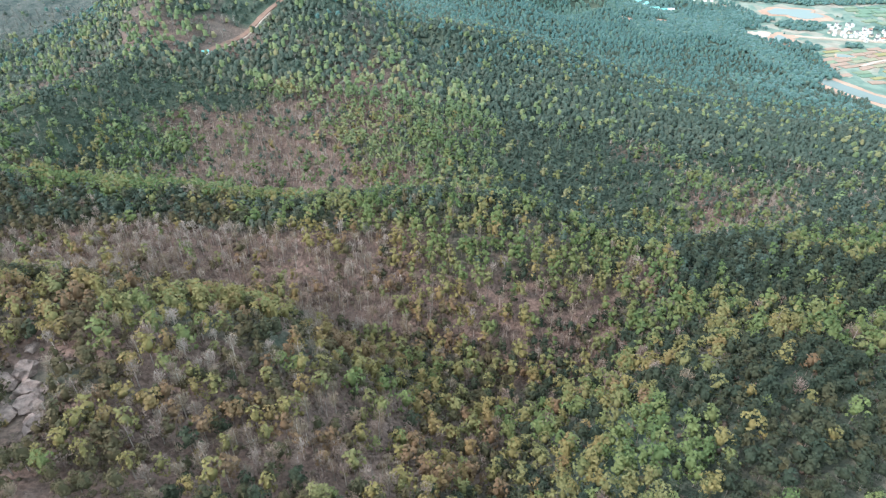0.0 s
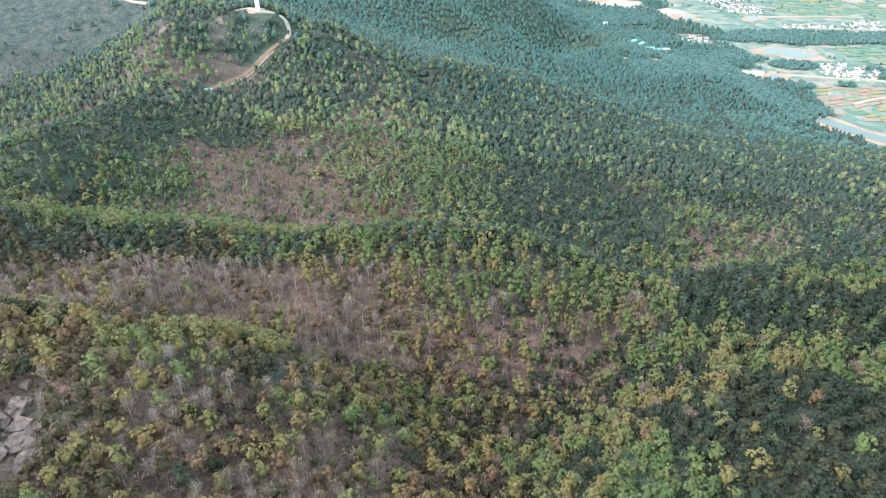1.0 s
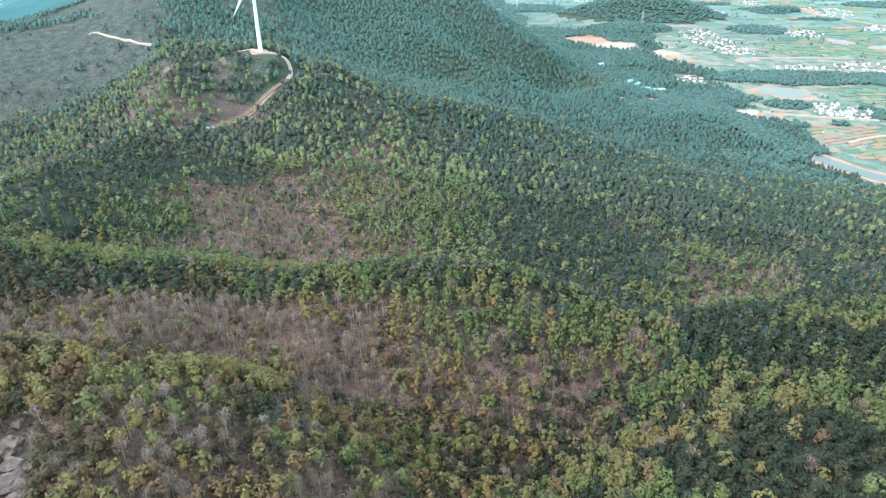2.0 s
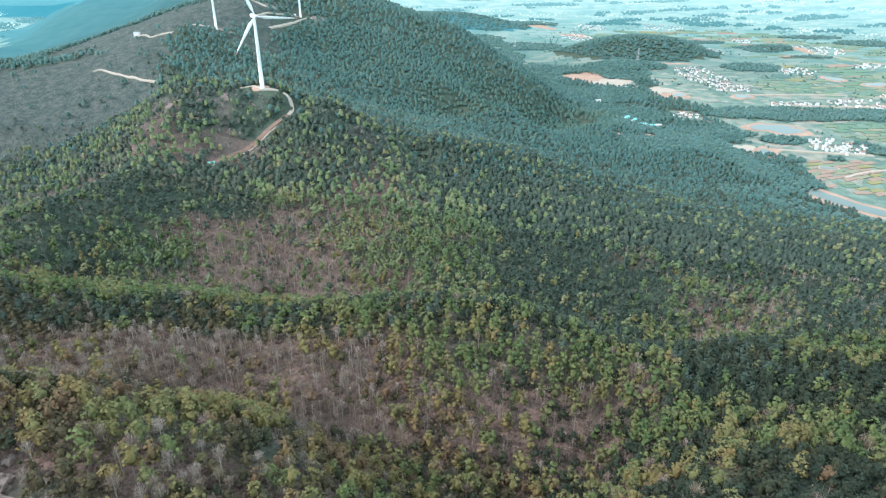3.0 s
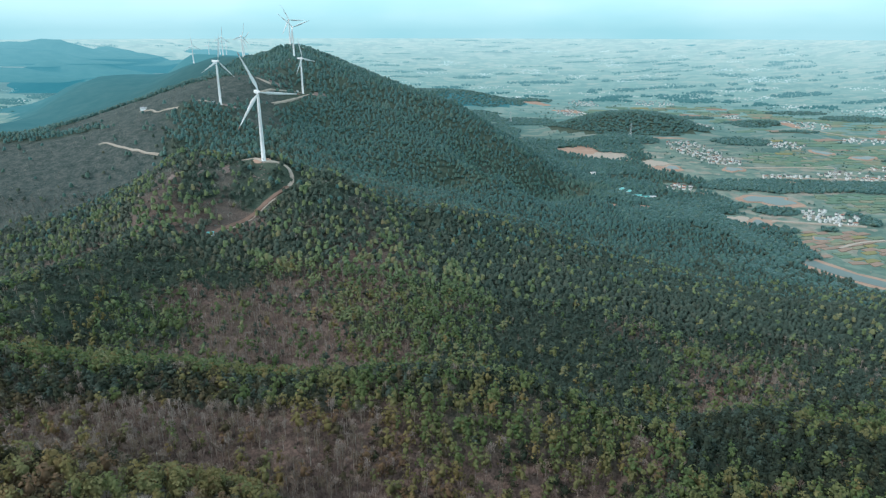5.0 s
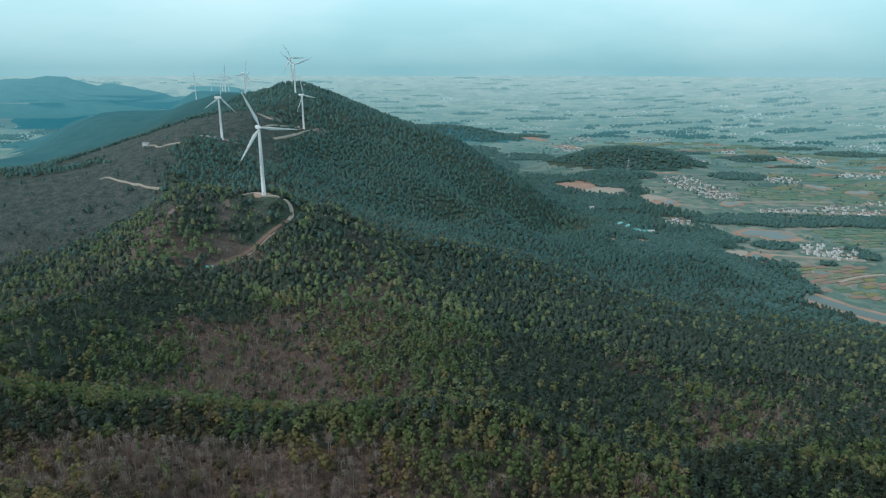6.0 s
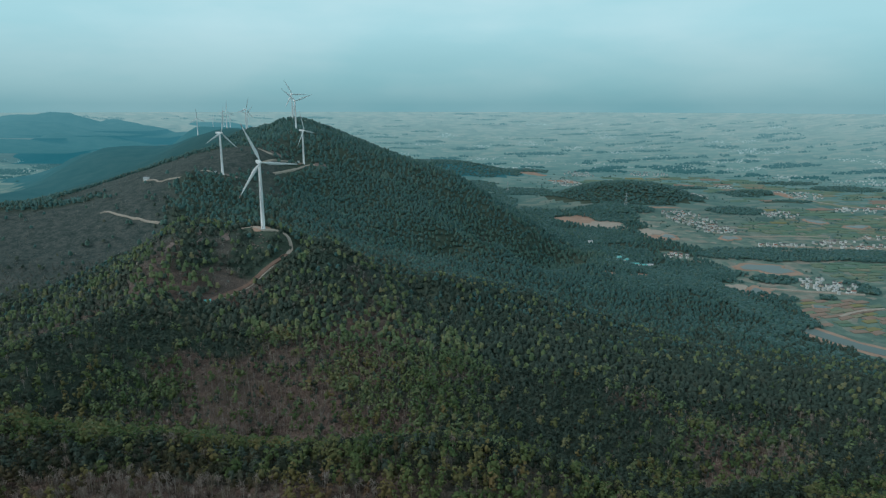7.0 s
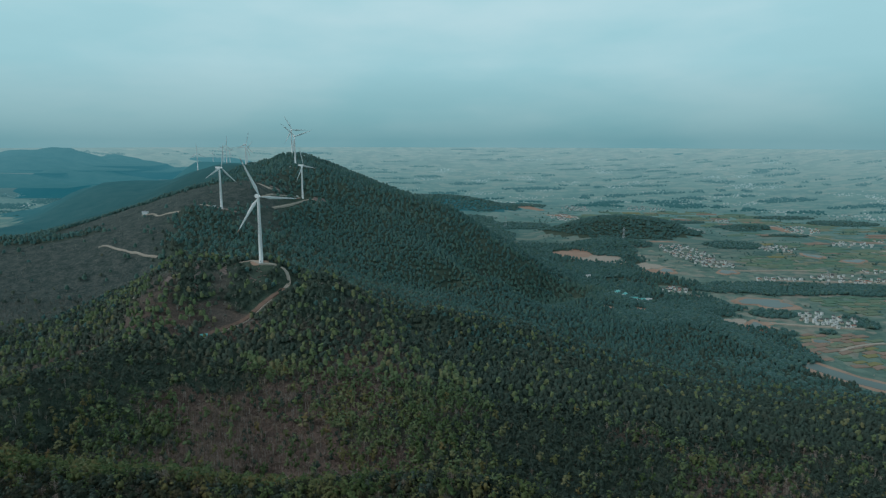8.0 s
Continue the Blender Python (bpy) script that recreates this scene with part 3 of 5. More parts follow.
stand(-132, 396, 29, 20, 0.5, 0.8, 5, 0.12)
stand(-155, 370, 28, 22, 2, 0.8, 4, 0.15)
stand(-91, 416, 21, 19, 0.6, 1.5, 4.5, 0.15)
stand(-86, 380, 28, 16, 0.4, 1, 4.5, 0.45)
stand(-60, 428, 21, 28, 1, 5.5, 2, 0)
stand(-74, 484, 28, 22, 2, 4, 3, 0)
stand(-35, 508, 24, 36, 2, 4, 2.5, 0)
stand(-10, 444, 20, 40, 1, 6, 1.5, 0)
stand(22, 484, 14, 40, 0.8, 6, 1.5, 0)
stand(-33, 394, 24, 20, 1, 4.5, 2.5, 0)
stand(15, 408, 20, 32, 3, 4, 1, 0)
stand(22, 648, 36, 77, 7, 0.7, 0.6, 0)
stand(63, 572, 33, 106, 8, 0.6, 0.3, 0)
stand(87, 448, 31, 58, 8, 0.8, 0.4, 0)
stand(89, 1040, 86, 228, 7, 0.7, 0.8, 0)
stand(163, 832, 79, 250, 9, 0.5, 0.2, 0)
stand(131, 408, 30, 40, 7, 1.4, 0.5, 0)
stand(192, 548, 56, 134, 9, 0.6, 0.5, 0)
stand(179, 404, 18, 36, 3, 3, 2, 0)
stand(149, 366, 20, 14, 2, 4, 1, 0)
stand(149, 448, 18, 14, 3, 1.5, 3, 0)
stand(476, 1008, 134, 192, 9, 0.4, 0.2, 0)
stand(338, 620, 74, 134, 9, 0.7, 0.4, 0)
stand(364, 512, 72, 106, 9, 0.6, 0.4, 0)
stand(220, 398, 32, 42, 1.6, 1.8, 4, 0.05)
stand(175, 346, 24, 14, 1.4, 1.2, 4, 0.05)
stand(303, 448, 48, 29, 5, 1.2, 2.5, 0)
stand(287, 374, 42, 54, 8, 0.5, 0.6, 0)
stand(146, 258, 34, 37, 9, 0.4, 0.2, 0)
stand(211, 282, 32, 14, 2.5, 3.5, 0.8, 0)
stand(177, 228, 33, 20, 9, 0.8, 0.3, 0)
stand(97, 212, 18, 10, 2.5, 4.5, 0.8, 0)
stand(120, 202, 18, 14, 2.5, 4.5, 0.8, 0)
stand(145, 190, 23, 12, 2.5, 4.5, 1, 0)
stand(159, 176, 15, 11, 3, 3.5, 1.5, 0)
stand(81, 224, 11, 8, 4, 2, 0.6, 0)
stand(76, 194, 15, 17, 2.5, 2.5, 2.2, 0)
stand(86, 158, 11, 14, 3, 3, 1, 0)
stand(93, 136, 18, 16, 9, 1, 0.3, 0)
stand(120, 138, 19, 22, 9, 0.6, 0.3, 0)
stand(77, 128, 11, 9, 5, 2.5, 0.3, 0)
stand(98, 118, 22, 8, 10, 0.6, 0.2, 0)
stand(26, 284, 15, 19, 5, 2, 0.8, 0)
stand(-4, 270, 11, 10, 5, 2.5, 0.8, 0)
stand(32, 258, 17, 10, 2.5, 5, 1, 0)
stand(53, 248, 16, 10, 1.2, 6, 0.8, 0)
stand(80, 248, 17, 14, 0.8, 6, 1.2, 0)
stand(98, 242, 13, 12, 0.6, 5, 2.5, 0)
stand(12, 244, 16, 9, 1.6, 6, 1, 0)
stand(-11, 250, 11, 11, 1.4, 5.5, 2, 0)
stand(-14, 228, 10, 12, 0.8, 5.5, 2, 0)
stand(15, 228, 16, 9, 1, 4.5, 2.5, 0.05)
stand(41, 232, 13, 9, 2.5, 4, 2, 0)
stand(45, 218, 18, 5, 0.8, 2, 4.5, 0.25)
stand(22, 212, 15, 5, 0.6, 1.2, 4.5, 0.3)
stand(69, 226, 11, 8, 0.6, 2, 4.5, 0.15)
stand(-40, 244, 13, 14, 0.4, 1.8, 5, 0.1)
stand(-36, 220, 15, 10, 0.4, 1.6, 5, 0.1)
stand(-59, 248, 8, 7, 0.5, 4.5, 2, 0)
stand(-68, 236, 11, 15, 0.2, 1.2, 3, 0.6)
stand(-91, 236, 19, 13, 0.2, 0.8, 4.5, 0.25)
stand(-115, 234, 19, 16, 0.3, 0.6, 5.5, 0.15)
stand(-146, 230, 20, 22, 0.5, 1, 5.5, 0.1)
stand(-175, 236, 18, 19, 0.5, 0.8, 5.5, 0.1)
stand(-194, 238, 16, 14, 1.5, 1, 4, 0.15)
stand(-191, 270, 36, 10, 9, 0.5, 0.4, 0)
stand(-133, 266, 33, 8, 8, 0.8, 0.4, 0)
stand(-89, 274, 24, 14, 7, 1.4, 0.5, 0)
stand(-54, 266, 17, 10, 5, 2.5, 1, 0)
stand(-190, 320, 44, 21, 1.5, 5, 0.5, 0)
stand(-111, 308, 33, 14, 1.2, 5, 0.6, 0)
stand(-35, 270, 10, 12, 1.5, 4.5, 2, 0)
stand(-132, 158, 11, 7, 2.5, 4, 1, 0)
stand(-111, 152, 12, 7, 2.5, 3.5, 1.5, 0)
stand(-96, 162, 19, 10, 0.8, 7, 0.5, 0)
stand(-76, 180, 13, 19, 1.5, 5, 1, 0)
stand(-90, 144, 11, 5, 1, 4.5, 2, 0)
stand(-63, 162, 12, 5, 5, 1.5, 1.5, 0)
stand(-57, 196, 9, 17, 0.6, 1, 5, 0.1)
stand(-38, 174, 11, 10, 4, 1.5, 2, 0)
stand(-117, 140, 12, 5, 6, 1.5, 2, 0)
stand(-98, 126, 13, 7, 9, 1.5, 0.6, 0)
stand(-88, 134, 7, 6, 3, 2.5, 2.5, 0)
stand(-71, 142, 9, 7, 1.5, 1, 4.5, 0.05)
stand(-74, 128, 9, 5, 3, 2, 2.5, 0)
stand(-59, 148, 9, 7, 7, 1.5, 1.5, 0)
stand(-48, 150, 8, 7, 1, 4.5, 1.5, 0)
stand(-28, 178, 13, 17, 1.6, 5, 1.5, 0)
stand(-33, 146, 14, 8, 1, 1.2, 4.5, 0.2)
stand(-53, 124, 16, 7, 1.5, 5, 2, 0)
stand(-87, 116, 14, 5, 1.5, 1.5, 4, 0.05)
stand(-102, 110, 12, 5, 7, 1.5, 2, 0.05)
stand(-69, 116, 9, 4, 2, 3.5, 2.5, 0)
stand(-34, 130, 11, 6, 1.2, 1.5, 4, 0.1)
stand(-12, 146, 12, 10, 2, 3, 2.5, 0.05)
stand(2, 194, 12, 12, 2.5, 4, 1, 0)
stand(8, 168, 11, 15, 3.5, 2.5, 2, 0)
stand(33, 196, 15, 9, 3.5, 2, 2.5, 0)
stand(53, 200, 10, 10, 3, 1.5, 3, 0)
stand(39, 176, 14, 13, 5, 1.5, 1.5, 0)
stand(19, 150, 13, 9, 1, 6, 1, 0)
stand(51, 170, 9, 16, 2.5, 4, 1, 0)
stand(49, 142, 12, 11, 4.5, 3, 0.5, 0)
stand(62, 132, 11, 9, 2, 5.5, 0.4, 0)
stand(-85, 106, 15, 8, 4, 1.5, 3.5, 0.1)
stand(-59, 110, 15, 8, 1.2, 2, 4.5, 0.05)
stand(-29, 110, 15, 9, 1.2, 2.5, 4, 0.05)
stand(-1, 122, 13, 16, 2, 4.5, 1.5, 0)
stand(-97, 94, 13, 8, 7, 1, 2.5, 0.1)
stand(36, 116, 14, 12, 3.5, 4, 0.5, 0)
stand(61, 108, 14, 10, 3, 5, 0.3, 0)
stand(-528, 817, 97, 72, 0.8, 0.7, 5, 0.2)
stand(-404, 821, 58, 43, 0.8, 0.7, 5, 0.2)
stand(-543, 901, 104, 43, 1, 0.6, 5, 0.25)
stand(-438, 921, 64, 48, 0.8, 0.5, 5, 0.3)
stand(-626, 985, 84, 34, 7, 0.4, 0.6, 0)
stand(-340, 945, 49, 58, 9, 0.5, 0.3, 0)
stand(-325, 845, 41, 38, 8, 0.6, 0.6, 0)
stand(-391, 929, 27, 36, 4, 0.8, 2.5, 0.1)
stand(-477, 1097, 107, 101, 0.5, 0.3, 5, 0.5)
stand(-353, 1137, 74, 53, 0.8, 0.4, 5, 0.45)
stand(-298, 1037, 39, 50, 3, 1, 3.5, 0.1)
stand(-327, 1271, 47, 122, 3, 0.6, 3, 0.3)
stand(-226, 1185, 65, 105, 7, 0.8, 1.2, 0)
stand(-284, 1391, 76, 72, 8, 0.5, 0.5, 0)
stand(-148, 1231, 100, 90, 8, 0.7, 0.4, 0)
stand(-17, 1241, 78, 72, 8, 0.6, 0.3, 0)
stand(-94, 1089, 89, 52, 6, 2, 0.5, 0)
stand(49, 1221, 66, 60, 3, 5, 0.4, 0)
stand(94, 1231, 20, 24, 0.4, 0.6, 3, 0.6)
stand(145, 1291, 41, 24, 7, 0.6, 0.5, 0)
stand(165, 1251, 127, 24, 0.3, 9, 0.1, 0)
stand(75, 1101, 70, 34, 0.3, 9, 0.1, 0)
stand(273, 1331, 99, 24, 0.3, 9, 0.1, 0)
stand(5, 1113, 51, 10, 2, 6, 0.3, 0)
stand(-164, 841, 54, 101, 7, 0.8, 0.8, 0)
stand(-95, 909, 58, 132, 7, 1, 1, 0)
stand(4, 885, 73, 115, 8, 0.8, 0.5, 0)
stand(222, 1073, 121, 91, 8, 0.8, 0.3, 0)



def growth(x, y):
    """For places: the shares of pine, leafy and bare trees, and how open the wood is."""
    w = np.zeros((len(x), 4))
    total = np.full(len(x), 0.03)
    w += np.array([5.0, 0.7, 0.5, 0.04]) * total[:, None]
    for cx, cy, rx, ry, *v in STANDS:
        k = np.exp(-1.5 * (((x - cx) / rx) ** 2 + ((y - cy) / ry) ** 2))
        w += k[:, None] * np.array(v)
        total += k
    w /= total[:, None]
    patch = wander(x, y, 28, 11)
    w[:, 0] *= 0.55 + 0.9 * patch
    w[:, 1] *= 0.3 + 0.9 * wander(x, y, 22, 12) + 0.6 * wander(x, y, 9, 15)
    w[:, 2] *= 0.5 + wander(x, y, 26, 13)
    return w


def clearings(x, y):
    """True where nothing tall grows: roads, pads, farmland."""
    out = np.zeros(len(x), bool)
    for line, half in KEEP_CLEAR:
        for (ax, ay), (bx, by) in zip(line, line[1:]):
            dx, dy = bx - ax, by - ay
            t = np.clip(((x - ax) * dx + (y - ay) * dy) / (dx * dx + dy * dy + 1e-9), 0, 1)
            out |= np.hypot(x - ax - t * dx, y - ay - t * dy) < half
    return out


ROAD_TOP = [(-202, 645), (-190, 642), (-176, 621), (-165, 624), (-155, 628), (-148, 624), (-143, 614), (-144, 598)]
ROAD_DOWN = [(-144, 598), (-154, 582), (-165, 570), (-175, 558), (-184, 540), (-194, 519)]
ROAD_WEST = [(-476, 892), (-467, 897), (-448, 882), (-411, 861), (-371, 840)]
ROAD_MID = [(-468, 1018), (-440, 1004), (-440, 996), (-416, 992), (-396, 987)]
ROAD_SHELF = [(-285, 1113), (-273, 1145), (-263, 1193), (-255, 1261), (-241, 1261)]
ROAD_UPPER = [(-311, 1129), (-299, 1153), (-288, 1193), (-278, 1241), (-265, 1261)]
KEEP_CLEAR = [([(-121, 132), (-108, 110)], 5), ([(388, 1322), (410, 1265), (445, 1265)], 22), ([(367, 1493), (367, 1500)], 16), ([(549, 1128), (610, 1110)], 30), ([(395, 1190), (400, 1190)], 12), ([(330, 1180), (331, 1180)], 12), ([(533, 1360), (533, 1400)], 32), ([(400, 1840), (470, 1760)], 56), ([(575, 1594), (569, 1664)], 40), ([(555, 901), (573, 858), (606, 811)], 24), ([(660, 982), (730, 972)], 60), (ROAD_TOP, 7), (ROAD_DOWN, 6), (ROAD_WEST, 7), (ROAD_MID, 8), (ROAD_SHELF, 8), (ROAD_UPPER, 7), ([(-173, 624), (-190, 626)], 13), ([(-173, 624), (-170, 600)], 9), ([(-346, 1031), (-346, 1030)], 14), ([(-262, 1258), (-261, 1258)], 14)]


build_ground()


def wood(y0, y1, step, reach, rng):
    """Places for trees in a stretch of the plan: x, y, kind, openness kept."""
    ys = np.arange(y0, y1, step)
    rows = []
    for y in ys:
        half = reach * y + 45
        xs = np.arange(-half, half, step)
        rows.append(np.c_[xs, np.full(len(xs), y)])
    p = np.concatenate(rows) + rng.uniform(-0.5, 0.5, (sum(len(r) for r in rows), 2)) * step * 1.3
    w = growth(p[:, 0], p[:, 1])
    keep = (rng.uniform(0, 1, len(p)) > w[:, 3] * (0.5 + wander(p[:, 0], p[:, 1], 30, 14))) & ~clearings(p[:, 0], p[:, 1])
    p, w = p[keep], w[keep]
    z = height(p[:, 0], p[:, 1])
    keep = (z > PLAIN + 9) | ((p[:, 0] < 565 + 60 * wander(p[:, 0], p[:, 1], 80, 51)) & (wander(p[:, 0], p[:, 1], 75, 52) < 0.93))
    p, w, z = p[keep], w[keep], z[keep]
    w[:, :3] **= 1.4
    share = np.cumsum(w[:, :3], 1) / w[:, :3].sum(1, keepdims=True)
    kind = (rng.uniform(0, 1, (len(p), 1)) > share).sum(1)
    open_slope = (p[:, 1] > 640) & (w[:, 2] > 0.5 * w[:, :3].sum(1)) & (kind < 2)
    kind[open_slope & (rng.uniform(0, 1, len(p)) < 0.85)] = 3
    bare = (kind == 2) & (p[:, 1] < 640)
    kind[bare & (rng.uniform(0, 1, len(p)) < 0.1)] = 1
    kind[bare & (rng.uniform(0, 1, len(p)) < 0.05)] = 0
    kind[(kind == 0) & (rng.uniform(0, 1, len(p)) < 0.045)] = 1
    return p, z, kind


KIND_ROWS = (
    ("pine_wood", [PINE, BARK], (6.5, 10.0), (1.0, 1.3), "dark green pine wood on the slopes", "pines"),
    ("spring_wood", [LEAF, BARK], (8.0, 12.5), (0.85, 1.2), "wood in fresh yellow-green spring leaf", "trees"),
    ("bare_wood", [TWIG, PALE_BARK], (7.5, 11.5), (0.9, 1.3), "grey leafless trees on the slopes", "trees"),
)


def tree_rows(p, z, kind, k, rng, grow=1.0):
    """Places with height, width and tone for the trees of one kind."""
    sel = kind == k
    n = int(sel.sum())
    tall, wide = KIND_ROWS[k][2:4]
    tone = np.clip(rng.normal(0.45, 0.22, n) + (wander(p[sel, 0], p[sel, 1], 30, 21 + k) - 0.5) * 0.7, 0, 1)
    if k == 0:
        tone = np.clip(tone + np.where(p[sel, 1] < 260, 0.35, 0.0) / (1 + np.exp((p[sel, 0] - 0) / 25)) - 0.3 * (p[sel, 0] > 25), 0, 1)
    if k:
        # bare trees take a paler tone past 230 m, put in for haze
        tone = np.clip(tone + np.where(p[sel, 1] < 260, 0.38, 0.05) / (1 + np.exp((p[sel, 0] + 10) / 25)) + (0.3 if k == 2 else -0.17) * (p[sel, 1] > 230), 0, 0.98)
    return np.c_[p[sel], z[sel], rng.uniform(*tall, n) * grow, rng.uniform(*wide, n) * grow**-0.15, tone]


def plant(y0, y1, step, detail, reach=0.72, grow=1.0):
    rng = np.random.default_rng(int(y0) + 5)
    p, z, kind = wood(y0, y1, step, reach, rng)
    cards, branches, twigs = detail
    makers = (lambda: template(pine_crown(rng, cards), stem(0.5) if cards > 50 else None), lambda: template(leafy_crown(rng, int(cards * 0.85)), stem(0.6) if cards > 20 else None), lambda: template(bare_crown(rng, branches, twigs), stem(0.86, 0.02) if cards > 20 else None))
    for k, (name, mats, tall, wide, label, category) in enumerate(KIND_ROWS):
        rows = tree_rows(p, z, kind, k, rng, grow)
        if k == 2 and y0 >= 480:
            rows = rows[rng.uniform(0, 1, len(rows)) < (0.6 if y0 < 700 else 0.12)]
        if not len(rows):
            continue
        kinds = [makers[k]() for _ in range(6)]
        pick, y = rng.uniform(0, 1, len(rows)), rows[:, 1]
        # farther trees take the colours with haze painted in
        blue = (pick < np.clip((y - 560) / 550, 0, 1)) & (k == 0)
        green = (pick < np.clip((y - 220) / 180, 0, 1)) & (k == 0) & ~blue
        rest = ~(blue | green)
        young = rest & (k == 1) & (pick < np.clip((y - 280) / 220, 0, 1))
        for part_rows, own in ((rows[rest & ~young], [HAZED_TWIG] if k == 2 and y0 >= 480 else mats), (rows[young], [MID_LEAF if y0 < 760 else HAZY_LEAF, BARK]), (rows[green], [HALF_HAZED_PINE, BARK]), (rows[blue], [HAZED_PINE, BARK])):
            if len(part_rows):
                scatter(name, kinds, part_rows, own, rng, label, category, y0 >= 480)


def single_trees(y0, y1, step, reach=0.72):
    """The trees nearest to the eye, each a thing with its own trunk and crown."""
    rng = np.random.default_rng(77)
    p, z, kind = wood(y0, y1, step, reach, rng)
    names = (("pine_tree", "dark green pine with an uneven rounded crown", "pine"), ("spring_tree", "broadleaf tree in fresh yellow-green spring leaf", "tree"), ("bare_tree", "grey leafless tree with fine upright branches", "tree"))
    for k, (name, label, category) in enumerate(names):
        kinds = []
        for j in range(9):
            v, f = (pine_crown(rng, 330), leafy_crown(rng, 300), bare_crown(rng, 28, 13))[k]
            crown = bpy.data.meshes.new("crown")
            crown.from_pydata(v.tolist(), [], f)
            crown.materials.append((PINE, LEAF, TWIG)[k])
            tone = crown.attributes.new("tone", "FLOAT", "POINT")
            tone.data.foreach_set("value", np.full(len(v), (j + 0.5) / 9 * 0.9, np.float32))
            pieces = [stick((0, 0, -0.08), (0.012, -0.008, 0.4), 0.019, 0.013, 6), stick((0.012, -0.008, 0.4), (0.0, 0.01, 0.72), 0.013, 0.006, 6)]
            for _ in range(5):
                a, h = rng.uniform(0, math.tau), rng.uniform(0.35, 0.6)
                pieces.append(stick((0.01, 0, h), (0.13 * math.cos(a), 0.13 * math.sin(a), h + 0.14), 0.008, 0.003, 4))
            v, f = merge(*pieces)
            trunk = bpy.data.meshes.new("trunk")
            trunk.from_pydata(v.tolist(), [], f)
            trunk.materials.append(BARK)
            kinds.append((crown, trunk))
        for x, y, zz, tall, wide, tone in tree_rows(p, z, kind, k, rng):
            ob = tagged(new(name), label, category, "trees on the near slope")
            ob.matrix_world = pose(x, y, zz, 0, 0, rng.uniform(0, 360)) @ Matrix.Diagonal((tall * wide, tall * wide, tall, 1))
            crown, trunk = kinds[min(8, int(tone * 9))]
            new("crown", crown).parent = ob
            new("trunk", trunk).parent = ob


single_trees(62, 100, 4.8)
plant(100, 190, 4.4, (145, 20, 11))
plant(190, 320, 4.0, (64, 12, 7))
plant(320, 480, 4.1, (26, 9, 5), 0.72, 0.88)
plant(480, 760, 4.4, (6, 7, 4), 0.72, 0.78)
plant(760, 1300, 6.0, (0, 4, 3), 0.72, 0.8)
plant(1300, 2000, 9.6, (0, 3, 2), 0.6, 1.05)


def thicket(y0, y1, step):
    """Young leafless trees that stand close on the brown slopes."""
    rng = np.random.default_rng(int(y0) + 900)
    p, z, kind = wood(y0, y1, step, 0.72, rng)
    w = growth(p[:, 0], p[:, 1])
    keep = rng.uniform(0, 1, len(p)) < 1.5 * w[:, 2] / w[:, :3].sum(1) - 0.35
    p, z = p[keep], z[keep]
    n = len(p)
    rows = np.c_[p, z, rng.uniform(3.5, 7.5, n), rng.uniform(1.3, 2.1, n), np.clip(rng.normal(0.4, 0.3, n) + (wander(p[:, 0], p[:, 1], 18, 63) - 0.5) * 0.8, 0, 1)]
    scatter("young_wood", [template(bare_crown(rng, 10, 5)) for _ in range(8)], rows, [TWIG if y0 < 480 else HAZED_TWIG], rng, "close young leafless trees on the brown slopes", "trees")


thicket(70, 200, 3.0)
thicket(200, 330, 2.5)
thicket(330, 480, 3.4)
thicket(480, 700, 6.0)


